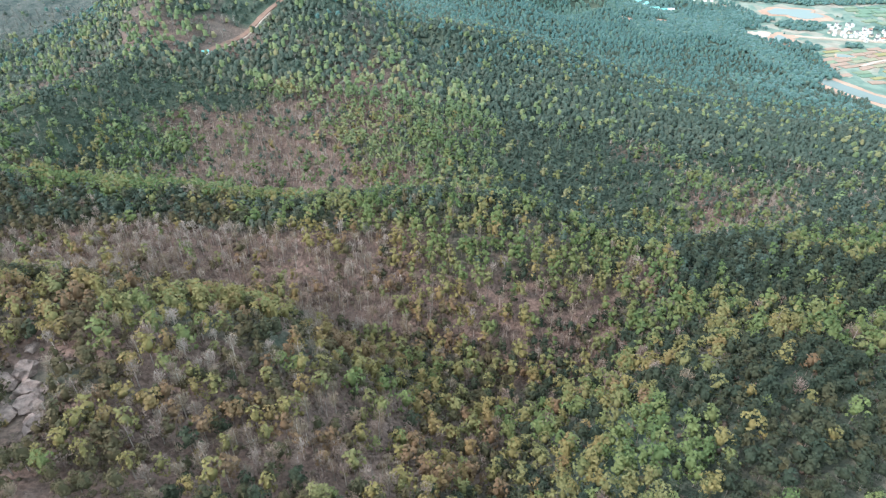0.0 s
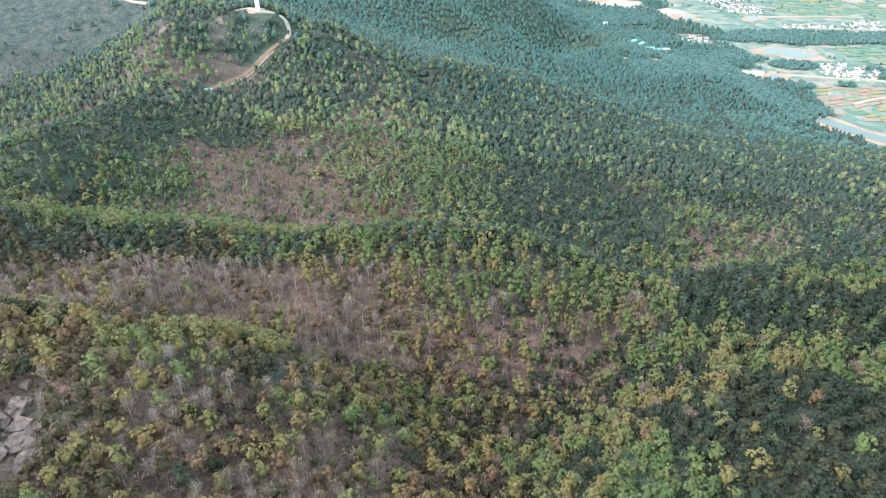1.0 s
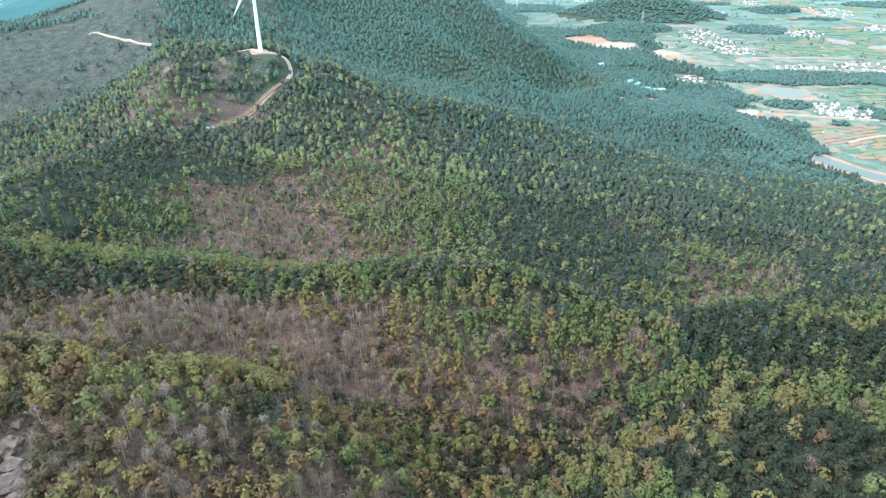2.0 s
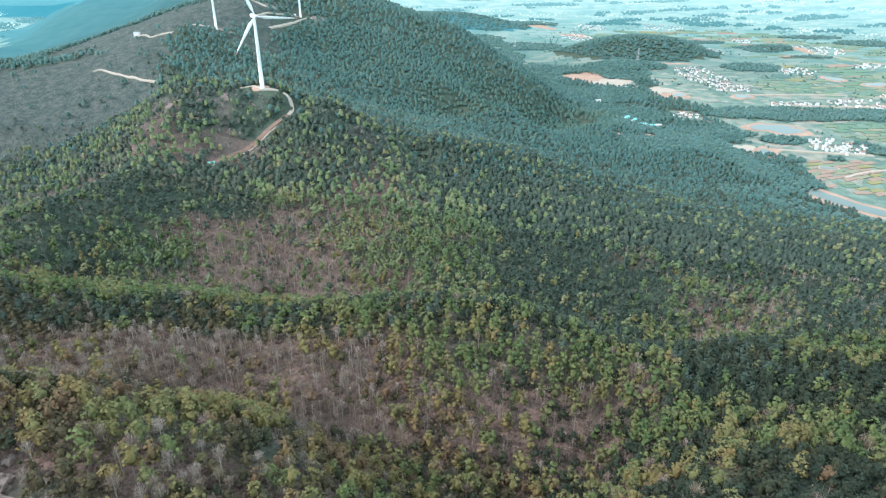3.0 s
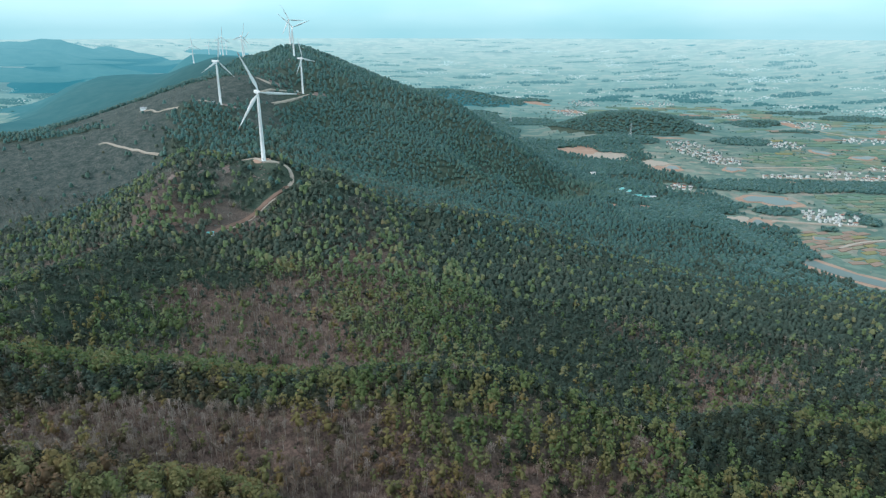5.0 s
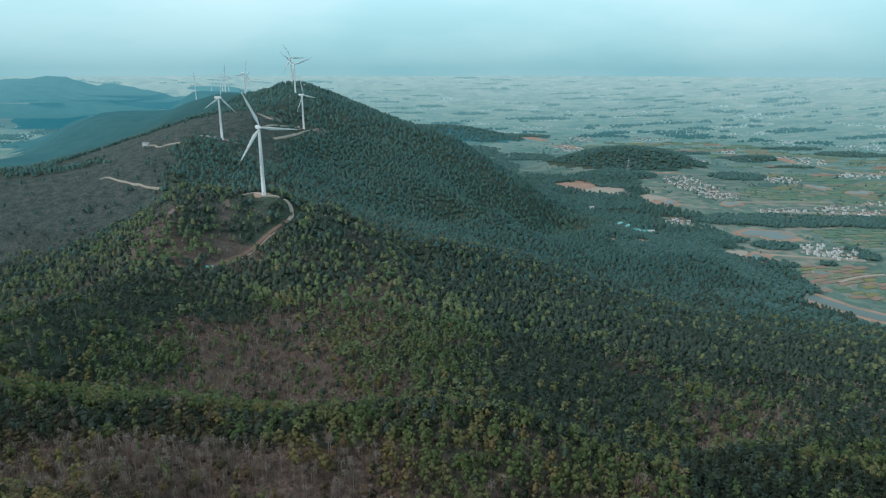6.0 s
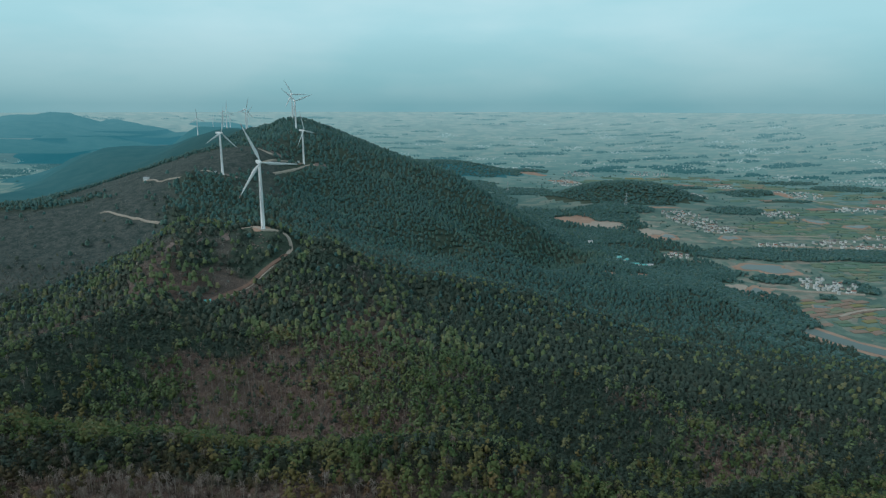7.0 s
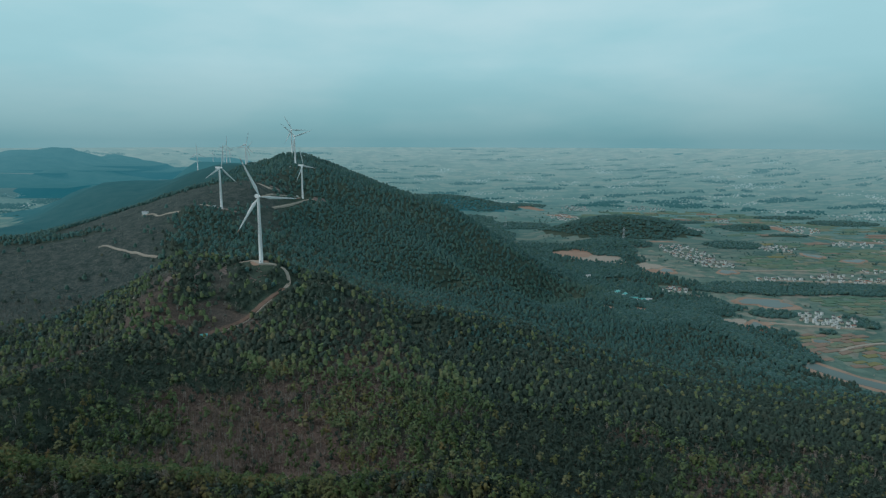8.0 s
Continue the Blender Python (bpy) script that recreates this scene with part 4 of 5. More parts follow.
def scrub(y0, y1, step):
    """Low bushes in the open parts of the slopes."""
    rng = np.random.default_rng(int(y0))
    ys = np.arange(y0, y1, step)
    p = np.concatenate([np.c_[np.arange(-0.72 * y - 45, 0.72 * y + 45, step), np.full(len(np.arange(-0.72 * y - 45, 0.72 * y + 45, step)), y)] for y in ys])
    p = p + rng.uniform(-0.5, 0.5, p.shape) * step
    w = growth(p[:, 0], p[:, 1])
    keep = (rng.uniform(0, 1, len(p)) < 0.55 + 0.25 * w[:, 2] + w[:, 3]) & ~clearings(p[:, 0], p[:, 1])
    p = p[keep]
    z = height(p[:, 0], p[:, 1])
    p, z = p[z > PLAIN + 9], z[z > PLAIN + 9]
    def tuft(n, core):
        """A dry bush: a low mass with upright twigs."""
        d = rng.normal(0, 1, (n, 3)) * (1, 1, 0.7) + (0, 0, 0.5)
        d /= np.linalg.norm(d, axis=1, keepdims=True)
        across = np.cross(d, rng.normal(0, 1, (n, 3)))
        across *= 0.02 / np.linalg.norm(across, axis=1, keepdims=True)
        a, b = d * 0.15, d * rng.uniform(0.5, 0.9, (n, 1))
        v = np.stack([a, (a + b) / 2 + across, b, (a + b) / 2 - across], 1).reshape(-1, 3) + (0, 0, 0.25)
        piece = template((v, (np.arange(n)[:, None] * 4 + np.arange(4)).tolist()))
        if core:
            v, f = merge(piece[:2], globe(rng, (0.45, 0.45, 0.4), (0, 0, 0.28), 0.3))
            return v, f, [0] * n + [1] * 20
        return piece

    n = len(p)
    tone = np.clip(rng.normal(0.5, 0.28, n) + (wander(p[:, 0], p[:, 1], 24, 61) - 0.5) * 0.6, 0, 1)
    rows = np.c_[p, z, rng.uniform(0.9, 2.4, n), rng.uniform(0.8, 1.4, n), tone]
    pick = rng.uniform(0, 1, n)
    dry = pick < 0.86
    scatter("dry_scrub", [tuft(9, k % 2) for k in range(6)], rows[dry], [TWIG, SHRUB] if y0 < 480 else [HAZED_TWIG, HAZED_TWIG], rng, "grey-brown leafless scrub between the trees", "scrub")
    scatter("green_scrub", [template(merge(globe(rng, (0.3, 0.3, 0.3), (0, 0, 0.35), 0.3), leaf_cards(rng, 20, rng.normal(0, 1, (20, 3)) * 0.2 + (0, 0, 0.4), 0.1))) for _ in range(4)], rows[~dry], [LEAF], rng, "low olive-green bushes between the trees", "bushes")


scrub(70, 200, 2.9)
scrub(200, 330, 4.2)
scrub(330, 500, 6.2)
scrub(500, 800, 8.0)


def part(name, piece, material, parent, label="", smooth=False):
    ob = mesh_object(name, [tuple(v) for v in piece[0]], piece[1], material, parent, None, smooth)
    return tagged(ob, label)


def thing(name, label, category, group=""):
    return tagged(new(name), label, category, group)


def lathe(profile, sides=20):
    """A solid of revolution about z from (radius, height) rows, closed at both ends."""
    v, f = [], []
    for r, z in profile:
        v += [(r * math.cos(k * math.tau / sides), r * math.sin(k * math.tau / sides), z) for k in range(sides)]
    for i in range(len(profile) - 1):
        f += [(i * sides + k, i * sides + (k + 1) % sides, (i + 1) * sides + (k + 1) % sides, (i + 1) * sides + k) for k in range(sides)]
    f += [tuple(reversed(range(sides))), tuple(range((len(profile) - 1) * sides, len(profile) * sides))]
    return np.array(v), f


def moved(piece, m):
    return np.array([m @ Vector(p) for p in piece[0]]), piece[1]


def loft(rings):
    n = len(rings[0])
    v = [p for r in rings for p in r]
    f = [(i * n + k, i * n + (k + 1) % n, (i + 1) * n + (k + 1) % n, (i + 1) * n + k) for i in range(len(rings) - 1) for k in range(n)]
    f += [tuple(reversed(range(n))), tuple(range((len(rings) - 1) * n, len(rings) * n))]
    return np.array(v), f


# ---- wind turbines ----
TIP_RED = plain("faded_red_paint", [(0.3, (0.42, 0.2, 0.16)), (0.7, (0.5, 0.26, 0.2))], 0.4, 0.5, 0.4)
GREY = plain("grey_paint", [(0.3, (0.3, 0.32, 0.34)), (0.7, (0.4, 0.42, 0.44))], 0.5, 0.5, 0.4)
CONCRETE = plain("concrete", [(0.3, (0.34, 0.33, 0.31)), (0.7, (0.48, 0.47, 0.45))], 0.4, 0.9, 0.2)
HUB_HEIGHT, BLADE = 66.0, 41.0


def blade_rings(a, b, n=8):
    rings = []
    for i in range(n):
        t = a + (b - a) * i / (n - 1)
        chord = 0.9 + 2.4 * min(1, t / 0.2) if t < 0.2 else 3.3 * (1 - (t - 0.2) / 0.8) ** 0.85 + 0.28
        thick = 0.9 * (1 - min(1, t / 0.22)) + chord * (0.30 - 0.2 * t) * min(1, t / 0.22)
        twist = radians(16) * (1 - t) ** 2
        bend = 1.1 * t * t
        ring = []
        for u, w in ((-0.3, 0), (-0.15, 0.42), (0.1, 0.5), (0.4, 0.25), (0.7, 0.0), (0.4, -0.2), (0.1, -0.4), (-0.15, -0.36)):
            x, y = u * chord, w * thick
            ring.append((x * math.cos(twist) - y * math.sin(twist), x * math.sin(twist) + y * math.cos(twist) - bend, 1.1 + t * (BLADE - 1.1)))
        rings.append(ring)
    return rings


def wind_turbine(x, y, facing, phase, sink=0.0, red=False):
    """A three-bladed turbine. facing: degrees by which its rotor is turned from -y; phase: degrees of the first blade from upright."""
    z = float(height(x, y)[0]) - sink
    ob = thing("wind_turbine", "white three-bladed wind turbine on a tubular tower", "wind turbine", "turbines along the ridge")
    ob.matrix_world = pose(x, y, z)
    tower = part("tower", lathe([(2.15, -1.5), (2.15, 0.4), (2.02, 0.5), (1.8, 22), (1.81, 22.1), (1.55, 43), (1.56, 43.1), (1.25, 64.2), (1.2, 64.4)], 24), WHITE, ob, "", True)
    part("flange", lathe([(1.9, 21.9), (1.9, 22.2)], 24), WHITE, tower)
    part("door", loft([[(-0.45, -2.12, 0.9), (0.45, -2.12, 0.9), (0.45, -1.9, 0.9), (-0.45, -1.9, 0.9)], [(-0.45, -2.08, 3.0), (0.45, -2.08, 3.0), (0.45, -1.86, 3.0), (-0.45, -1.86, 3.0)]]), GREY, tower, "grey access door")
    part("foundation", lathe([(3.4, -6), (3.4, 0.05), (3.1, 0.2), (2.3, 0.25)], 24), CONCRETE, ob, "round concrete foundation")
    for k in range(7):
        zz = 30 + k * 2.6
        r = 1.8 - (zz - 22) / 21 * 0.25 + 0.03
        part("mark", loft([[(-0.9 * r, -0.55 * r, zz), (-0.25 * r, -1.0 * r, zz), (-0.2 * r, -0.9 * r, zz), (-0.8 * r, -0.45 * r, zz)], [(-0.9 * r, -0.55 * r, zz + 1.5), (-0.25 * r, -1.0 * r, zz + 1.5), (-0.2 * r, -0.9 * r, zz + 1.5), (-0.8 * r, -0.45 * r, zz + 1.5)]]), GREY, tower, "grey painted mark")
    turn = pose(0, 0, HUB_HEIGHT, 0, 0, facing)
    rows = []
    for yy, w, h0, h1 in ((-2.6, 1.25, -1.3, 1.3), (-1.8, 1.6, -1.6, 1.65), (1.5, 1.75, -1.7, 1.8), (5.5, 1.65, -1.5, 1.8), (7.4, 1.3, -0.9, 1.6)):
        rows.append([(-w, yy, h0 + 0.4), (-w + 0.4, yy, h0), (w - 0.4, yy, h0), (w, yy, h0 + 0.4), (w, yy, h1 - 0.5), (w - 0.5, yy, h1), (-w + 0.5, yy, h1), (-w, yy, h1 - 0.5)])
    nacelle = part("nacelle", moved(loft(rows), turn), WHITE, ob)
    part("sensor_mast", moved(stick((0, 6.2, 1.6), (0, 6.2, 3.0), 0.1, 0.06, 6), turn), GREY, nacelle)
    rotor = turn @ pose(0, -4.0, 0)
    hub = part("hub", moved(moved(lathe([(1.3, -1.5), (1.45, -0.4), (1.4, 0.6), (1.1, 1.4), (0.6, 1.95), (0.1, 2.15)], 18), pose(0, 0, 0, 90)), rotor), WHITE, ob, "", True)
    for k in range(3):
        m = rotor @ pose(0, 0, 0, 0, phase + 120 * k)
        blade = part("blade", moved(loft(blade_rings(0, 0.9 if red else 1.0, 14)), m), WHITE, ob, "", True)
        if red:
            part("tip", moved(loft(blade_rings(0.9, 1.0, 4)), m), TIP_RED, blade, "faded red blade tip", True)
    return ob


wind_turbine(-173, 624, 33, -25, 0, True)
wind_turbine(-346, 1031, 66, 8)
wind_turbine(-262, 1258, 66, -20)
wind_turbine(-311, 1428, 28, 70)
wind_turbine(-375, 1688, 30, -30)
wind_turbine(-575, 1954, 60, 15)
wind_turbine(-775, 2652, 30, 40)
wind_turbine(-830, 2560, 34, 5)
wind_turbine(-1128, 3536, 33, 50)
wind_turbine(-1349, 3908, 30, 20)
wind_turbine(-946, 2560, 32, -5)
wind_turbine(-1161, 3536, 33, 80)


# ---- tracks on the ridge ----
def smooth_line(line, step):
    """Evenly spaced places along a rounded line."""
    p = np.array(line, float)
    for _ in range(2):
        q = np.empty((2 * len(p), 2))
        q[0], q[-1] = p[0], p[-1]
        q[1:-1:2], q[2:-1:2] = p[:-1] * 0.75 + p[1:] * 0.25, p[:-1] * 0.25 + p[1:] * 0.75
        p = q
    d = np.r_[0, np.cumsum(np.hypot(*np.diff(p, axis=0).T))]
    t = np.linspace(0, d[-1], max(2, int(d[-1] / step)))
    return np.c_[np.interp(t, d, p[:, 0]), np.interp(t, d, p[:, 1])]


def strip(line, width, lift, step=5.0, rag=0.0, seed=1, level=None):
    """A road or bank that lies on the ground, with sides that go down into it."""
    rng = np.random.default_rng(seed)
    p = smooth_line(line, step)
    d = np.gradient(p, axis=0)
    side = np.c_[-d[:, 1], d[:, 0]] / np.maximum(np.hypot(d[:, 0], d[:, 1]), 1e-6)[:, None]
    n = len(p)
    half = width / 2 * (1 + rng.uniform(-rag, rag, (n, 2)))
    rows = []
    z = height(p[:, 0], p[:, 1])
    for f, dz in ((-1.15, -3.0), (-1.0, 0.0), (0.0, 0.12), (1.0, 0.0), (1.15, -3.0)):
        q = p + side * (half[:, :1] if f < 0 else half[:, 1:]) * f
        own = np.maximum(height(q[:, 0], q[:, 1]), z) if level is None else np.full(n, level)
        rows.append(np.c_[q, own + lift + dz])
    v = np.stack(rows, 1).reshape(-1, 3)
    faces = [(i * 5 + k, i * 5 + k + 1, i * 5 + k + 6, i * 5 + k + 5) for i in range(n - 1) for k in range(4)]
    return v, faces


def laid(name, piece, mat, label, category):
    ob = mesh_object(name, [tuple(p) for p in piece[0]], [tuple(f) for f in piece[1]], mat)
    return tagged(ob, label, category, "", "structure")


laid("road", strip(ROAD_TOP, 3.4, 0.5, 4, 0.12, 2), DIRT, "pale gravel track to the turbine", "track")
laid("road", strip(ROAD_DOWN, 4.6, 0.5, 4, 0.25, 3), BROWN_EARTH, "narrow red earth track along the crest", "track")
laid("road", strip([(x + 3.4, y - 1.5) for x, y in ROAD_DOWN[1:]], 1.0, 0.9, 3, 0.8, 4), DIRT, "broken pale verge beside the track", "verge")
laid("road", strip(ROAD_WEST, 3.0, 0.6, 6, 0.15, 5), DIRT, "pale gravel track over the western spur", "track")
laid("road", strip(ROAD_MID, 3.6, 0.6, 6, 0.2, 6), DIRT, "pale gravel track round a hilltop", "track")
laid("road", strip(ROAD_SHELF, 4.0, 0.8, 8, 0.2, 7), DIRT, "bare cut track under the peak", "track")
laid("road", strip(ROAD_UPPER, 3.4, 0.8, 8, 0.2, 8), DIRT, "gravel track up to the peak", "track")


def patch(cx, cy, rx, ry, lift, seed, lumps=0.25, level=None, n=36, turn=0.0):
    """A flat piece of ground with an uneven outline and a low edge."""
    rng = np.random.default_rng(seed)
    ph = rng.uniform(0, math.tau, 4)
    v, f = [], []
    for ring, (s, dz) in enumerate(((0.0, 0.1), (0.55, 0.08), (0.93, 0.0), (1.0, -2.5))):
        for k in range(n):
            a = k * math.tau / n
            r = s * (1 + lumps * (0.5 * math.sin(2 * a + ph[0]) + 0.35 * math.sin(3 * a + ph[1]) + 0.25 * math.sin(5 * a + ph[2]) + 0.15 * math.sin(9 * a + ph[3])))
            x, y = r * rx * math.cos(a), r * ry * math.sin(a)
            v.append((cx + x * math.cos(turn) - y * math.sin(turn), cy + x * math.sin(turn) + y * math.cos(turn), dz))
    v = np.array(v)
    v[:, 2] += lift + (height(v[:, 0], v[:, 1]) if level is None else level)
    f = [(i * n + k, i * n + (k + 1) % n, (i + 1) * n + (k + 1) % n, (i + 1) * n + k) for i in range(3) for k in range(n)]
    return v, f


laid("pad", patch(-176, 626, 9, 6, 0.4, 31), EARTH, "levelled earth pad round the turbine", "pad")
for k, (x, y, rx, ry) in enumerate(((-240, 648, 9, 4), (-220, 640, 6, 3), (-277, 610, 4, 9), (-284, 590, 3, 8), (-340, 1036, 16, 8), (-375, 1036, 14, 9), (-232, 1268, 14, 8), (-318, 1200, 16, 9), (-306, 1230, 10, 14))):
    laid("bare_ground", patch(x, y, rx, ry, 0.5, 40 + k, 0.5), DIRT if k % 2 else ROCK, "patch of bare pale rock and soil on the ridge", "bare ground")


for k, (x, y, rx, ry, turn) in enumerate(((-206, 610, 4, 10, 0.2), (-222, 585, 4, 13, 0.15), (-246, 575, 3, 11, 0.1), (-210, 640, 10, 3, 0.0), (-268, 640, 4, 10, 0.3), (-232, 610, 3, 8, 0.2))):
    laid("bare_ground", patch(x, y, rx, ry, 0.5, 140 + k, 0.6, None, 36, turn), ROCK, "bank of bare reddish earth and rock on the hilltop", "bare ground")

# ---- rocks ----
def boulder(x, y, r, flat, seed, name="rock"):
    rng = np.random.default_rng(seed)
    bm = bmesh.new()
    bmesh.ops.create_icosphere(bm, subdivisions=3, radius=1.0)
    shift = Vector(rng.uniform(0, 50, 3))
    cuts = [(Vector(rng.normal(0, 1, 3)).normalized(), rng.uniform(0.5, 0.9)) for _ in range(16)]
    for v in bm.verts:
        d = v.co.normalized()
        k = min([1.15] + [h / max(d.dot(n), 1e-3) for n, h in cuts if d.dot(n) > 0.2])
        k *= 1 + 0.3 * noise.noise(d * 2.5 + shift) + 0.22 * noise.noise(d * 6 + shift) + 0.1 * noise.noise(d * 14 + shift)
        v.co = Vector((d.x * k * r, d.y * k * r, d.z * k * r * flat))
    me = bpy.data.meshes.new(name)
    bm.to_mesh(me)
    bm.free()
    me.materials.append(ROCK)
    ob = new(name, me)
    ob.matrix_world = pose(x, y, float(height(x, y)[0]) + r * flat * 0.3, 0, 0, rng.uniform(0, 360))
    return tagged(ob, "pale pinkish-grey weathered rock outcrop on the slope", "rock", "rocks on the near slope")


for k, (x, y, r, flat) in enumerate(((-116, 123, 5.5, 0.5), (-107, 110, 4.6, 0.45), (-121, 131, 5.0, 0.6), (-112, 117, 4.6, 0.5), (-125, 124, 5.5, 0.55), (-99, 114, 1.8, 0.6), (-117, 113, 4.4, 0.45), (-113, 134, 2.2, 0.7), (-64, 100, 1.6, 0.8), (-69, 106, 1.4, 0.7), (-60, 97, 1.2, 0.6), (-94, 110, 1.1, 0.6), (-123, 139, 2.4, 0.7), (-52, 103, 1.1, 0.7))):
    boulder(x, y, r, flat, 60 + k)
for k in range(16):
    rng = np.random.default_rng(300 + k)
    boulder(-172 + rng.normal(0, 6), 604 + rng.normal(0, 8), rng.uniform(0.7, 1.5), 0.6, 80 + k)

# ---- camp on the crest ----
TURQUOISE = plain("turquoise_sheet", [(0.3, (0.1, 0.42, 0.42)), (0.7, (0.18, 0.52, 0.5))], 0.6, 0.5, 0.4)


def gable(w, d, h, rise, eave=0.4):
    """Walls and roof of a plain house, foot at the origin: two pieces."""
    wall = loft([[(-w / 2, -d / 2, -1.5), (w / 2, -d / 2, -1.5), (w / 2, d / 2, -1.5), (-w / 2, d / 2, -1.5)], [(-w / 2, -d / 2, h), (w / 2, -d / 2, h), (w / 2, d / 2, h), (-w / 2, d / 2, h)]])
    ends = np.array([(-w / 2, -d / 2, h), (-w / 2, d / 2, h), (-w / 2, 0, h + rise), (w / 2, -d / 2, h), (w / 2, d / 2, h), (w / 2, 0, h + rise)]), [(0, 2, 1), (3, 4, 5)]
    x, y = w / 2 + eave, d / 2 + eave
    low, s = h - rise * eave / (d / 2), 0.22
    roof = loft([[(-x, -y, low), (-x, 0, h + rise), (-x, y, low), (-x, y, low + s), (-x, 0, h + rise + s), (-x, -y, low + s)], [(x, -y, low), (x, 0, h + rise), (x, y, low), (x, y, low + s), (x, 0, h + rise + s), (x, -y, low + s)]])
    return merge(wall, ends), roof


def shelter(x, y, turn, w, d, label):
    ob = thing("shelter", label, "shelter")
    wall, roof = gable(w, d, 1.9, 0.9, 0.3)
    ob.matrix_world = pose(x, y, float(height(x, y)[0]) + 0.3, 0, 0, turn)
    part("wall", wall, WHITE, ob)
    part("roof", roof, TURQUOISE, ob, "turquoise sheet roof")


shelter(-194, 517, 20, 5.5, 3.6, "small camp shelter with a turquoise sheet roof")
shelter(-188, 518, -15, 3.5, 2.6, "little white shed with a turquoise sheet roof")


def cabinet(x, y):
    """A small transformer house beside a turbine."""
    ob = thing("transformer_cabinet", "small white transformer cabinet beside a turbine", "cabinet", "cabinets beside the turbines")
    wall, roof = gable(3.4, 2.6, 2.6, 0.4, 0.2)
    ob.matrix_world = pose(x, y, float(height(x, y)[0]) + 0.3, 0, 0, 25)
    body = part("body", wall, WHITE, ob)
    part("roof", roof, GREY, ob)
    part("door", loft([[(-0.5, -1.34, 0.2), (0.5, -1.34, 0.2), (0.5, -1.28, 0.2), (-0.5, -1.28, 0.2)], [(-0.5, -1.34, 2.1), (0.5, -1.34, 2.1), (0.5, -1.28, 2.1), (-0.5, -1.28, 2.1)]]), GREY, body)


cabinet(-356, 1028)
cabinet(-272, 1256)
cabinet(-323, 1424)
hut = thing("hut", "low white hut with a grey roof beside the track", "hut")
hut.matrix_world = pose(-466, 1024, float(height(-466, 1024)[0]) + 0.4, 0, 0, 10)
wall, roof = gable(9, 5, 3.0, 1.0, 0.4)
part("wall", wall, WHITE, hut)
part("roof", roof, GREY, hut)


# ---- the plain ----
BASE = PLAIN + 1.3
WATER_M, wnt, wb = material("pond_water", 0.3, 0.2)
wb.inputs["Base Color"].default_value = (0.09, 0.13, 0.12, 1)
bump(wnt, wb, noise_tex(wnt, 0.6), 0.08, 0.3)
GREEN_CROP = plain("green_crop", [(0.3, (0.1, 0.18, 0.13)), (0.7, (0.16, 0.25, 0.18))], 0.05, 0.95, 0.1)
PALE_CROP = plain("pale_crop", [(0.3, (0.14, 0.2, 0.14)), (0.7, (0.21, 0.26, 0.18))], 0.05, 0.95, 0.1)
SOIL = plain("ploughed_soil", [(0.3, (0.25, 0.185, 0.145)), (0.7, (0.34, 0.255, 0.205))], 0.06, 0.95, 0.1)
RAPE = plain("yellow_rape", [(0.3, (0.2, 0.2, 0.1)), (0.7, (0.28, 0.26, 0.13))], 0.08, 0.95, 0.1)
FALLOW = plain("fallow_grass", [(0.3, (0.2, 0.22, 0.16)), (0.7, (0.27, 0.26, 0.18))], 0.06, 0.95, 0.1)
ROOF_DARK = plain("grey_tile", [(0.3, (0.09, 0.09, 0.1)), (0.7, (0.16, 0.15, 0.15))], 0.8, 0.8, 0.2)
ROOF_RED = plain("red_tile", [(0.3, (0.3, 0.13, 0.09)), (0.7, (0.4, 0.2, 0.14))], 0.8, 0.8, 0.2)
ROOF_PALE = plain("pale_sheet_roof", [(0.3, (0.42, 0.44, 0.45)), (0.7, (0.55, 0.56, 0.57))], 0.8, 0.6, 0.3)
PLASTER = plain("white_plaster", [(0.3, (0.66, 0.66, 0.64)), (0.7, (0.82, 0.81, 0.79))], 0.3, 0.9, 0.2)
CREAM = plain("cream_plaster", [(0.3, (0.55, 0.47, 0.38)), (0.7, (0.68, 0.6, 0.5))], 0.3, 0.9, 0.2)
GLASS = plain("dark_window", [(0.3, (0.03, 0.035, 0.04)), (0.7, (0.05, 0.055, 0.06))], 0.5, 0.2, 0.5)

# centre x, y, reach across, reach along, houses
VILLAGES = [
    (745, 1850, 62, 150, 62), (755, 1680, 50, 60, 24), (1000, 3127, 120, 150, 46), (1060, 1919, 62, 60, 24), (1348, 2352, 84, 110, 34), (1335, 1993, 68, 55, 20), (819, 1484, 60, 18, 14),
    (990, 1487, 85, 50, 26), (533, 1380, 28, 28, 11), (728, 1135, 52, 50, 26), (1175, 2606, 36, 60, 12), (1843, 2804, 50, 60, 12), (919, 2268, 48, 70, 18), (555, 2728, 60, 110, 34), (690, 3080, 76, 120, 34),
    (1500, 2050, 50, 50, 10), (1120, 1560, 50, 30, 8),
]
# ponds: centre x, y, reach across, reach along, bank
PONDS = [(678, 1264, 50, 34, 16), (578, 1098, 15, 22, 18), (740, 1575, 20, 24, 9), (1093, 1802, 18, 34, 9), (1162, 1724, 34, 22, 10), (592, 1594, 20, 20, 14), (640, 1010, 12, 10, 4)]
BARE = [(549, 1128, 22, 26), (605, 1118, 22, 9), (575, 1594, 34, 44), (569, 1664, 26, 50), (624, 2050, 130, 14), (400, 1840, 70, 90), (470, 1760, 80, 60), (455, 3089, 70, 80), (563, 2800, 60, 60), (367, 1493, 14, 20), (800, 1430, 26, 12), (1270, 2330, 40, 40), (500, 1240, 16, 12), (395, 1190, 20, 12), (330, 1180, 14, 10), (1350, 1880, 50, 20)]
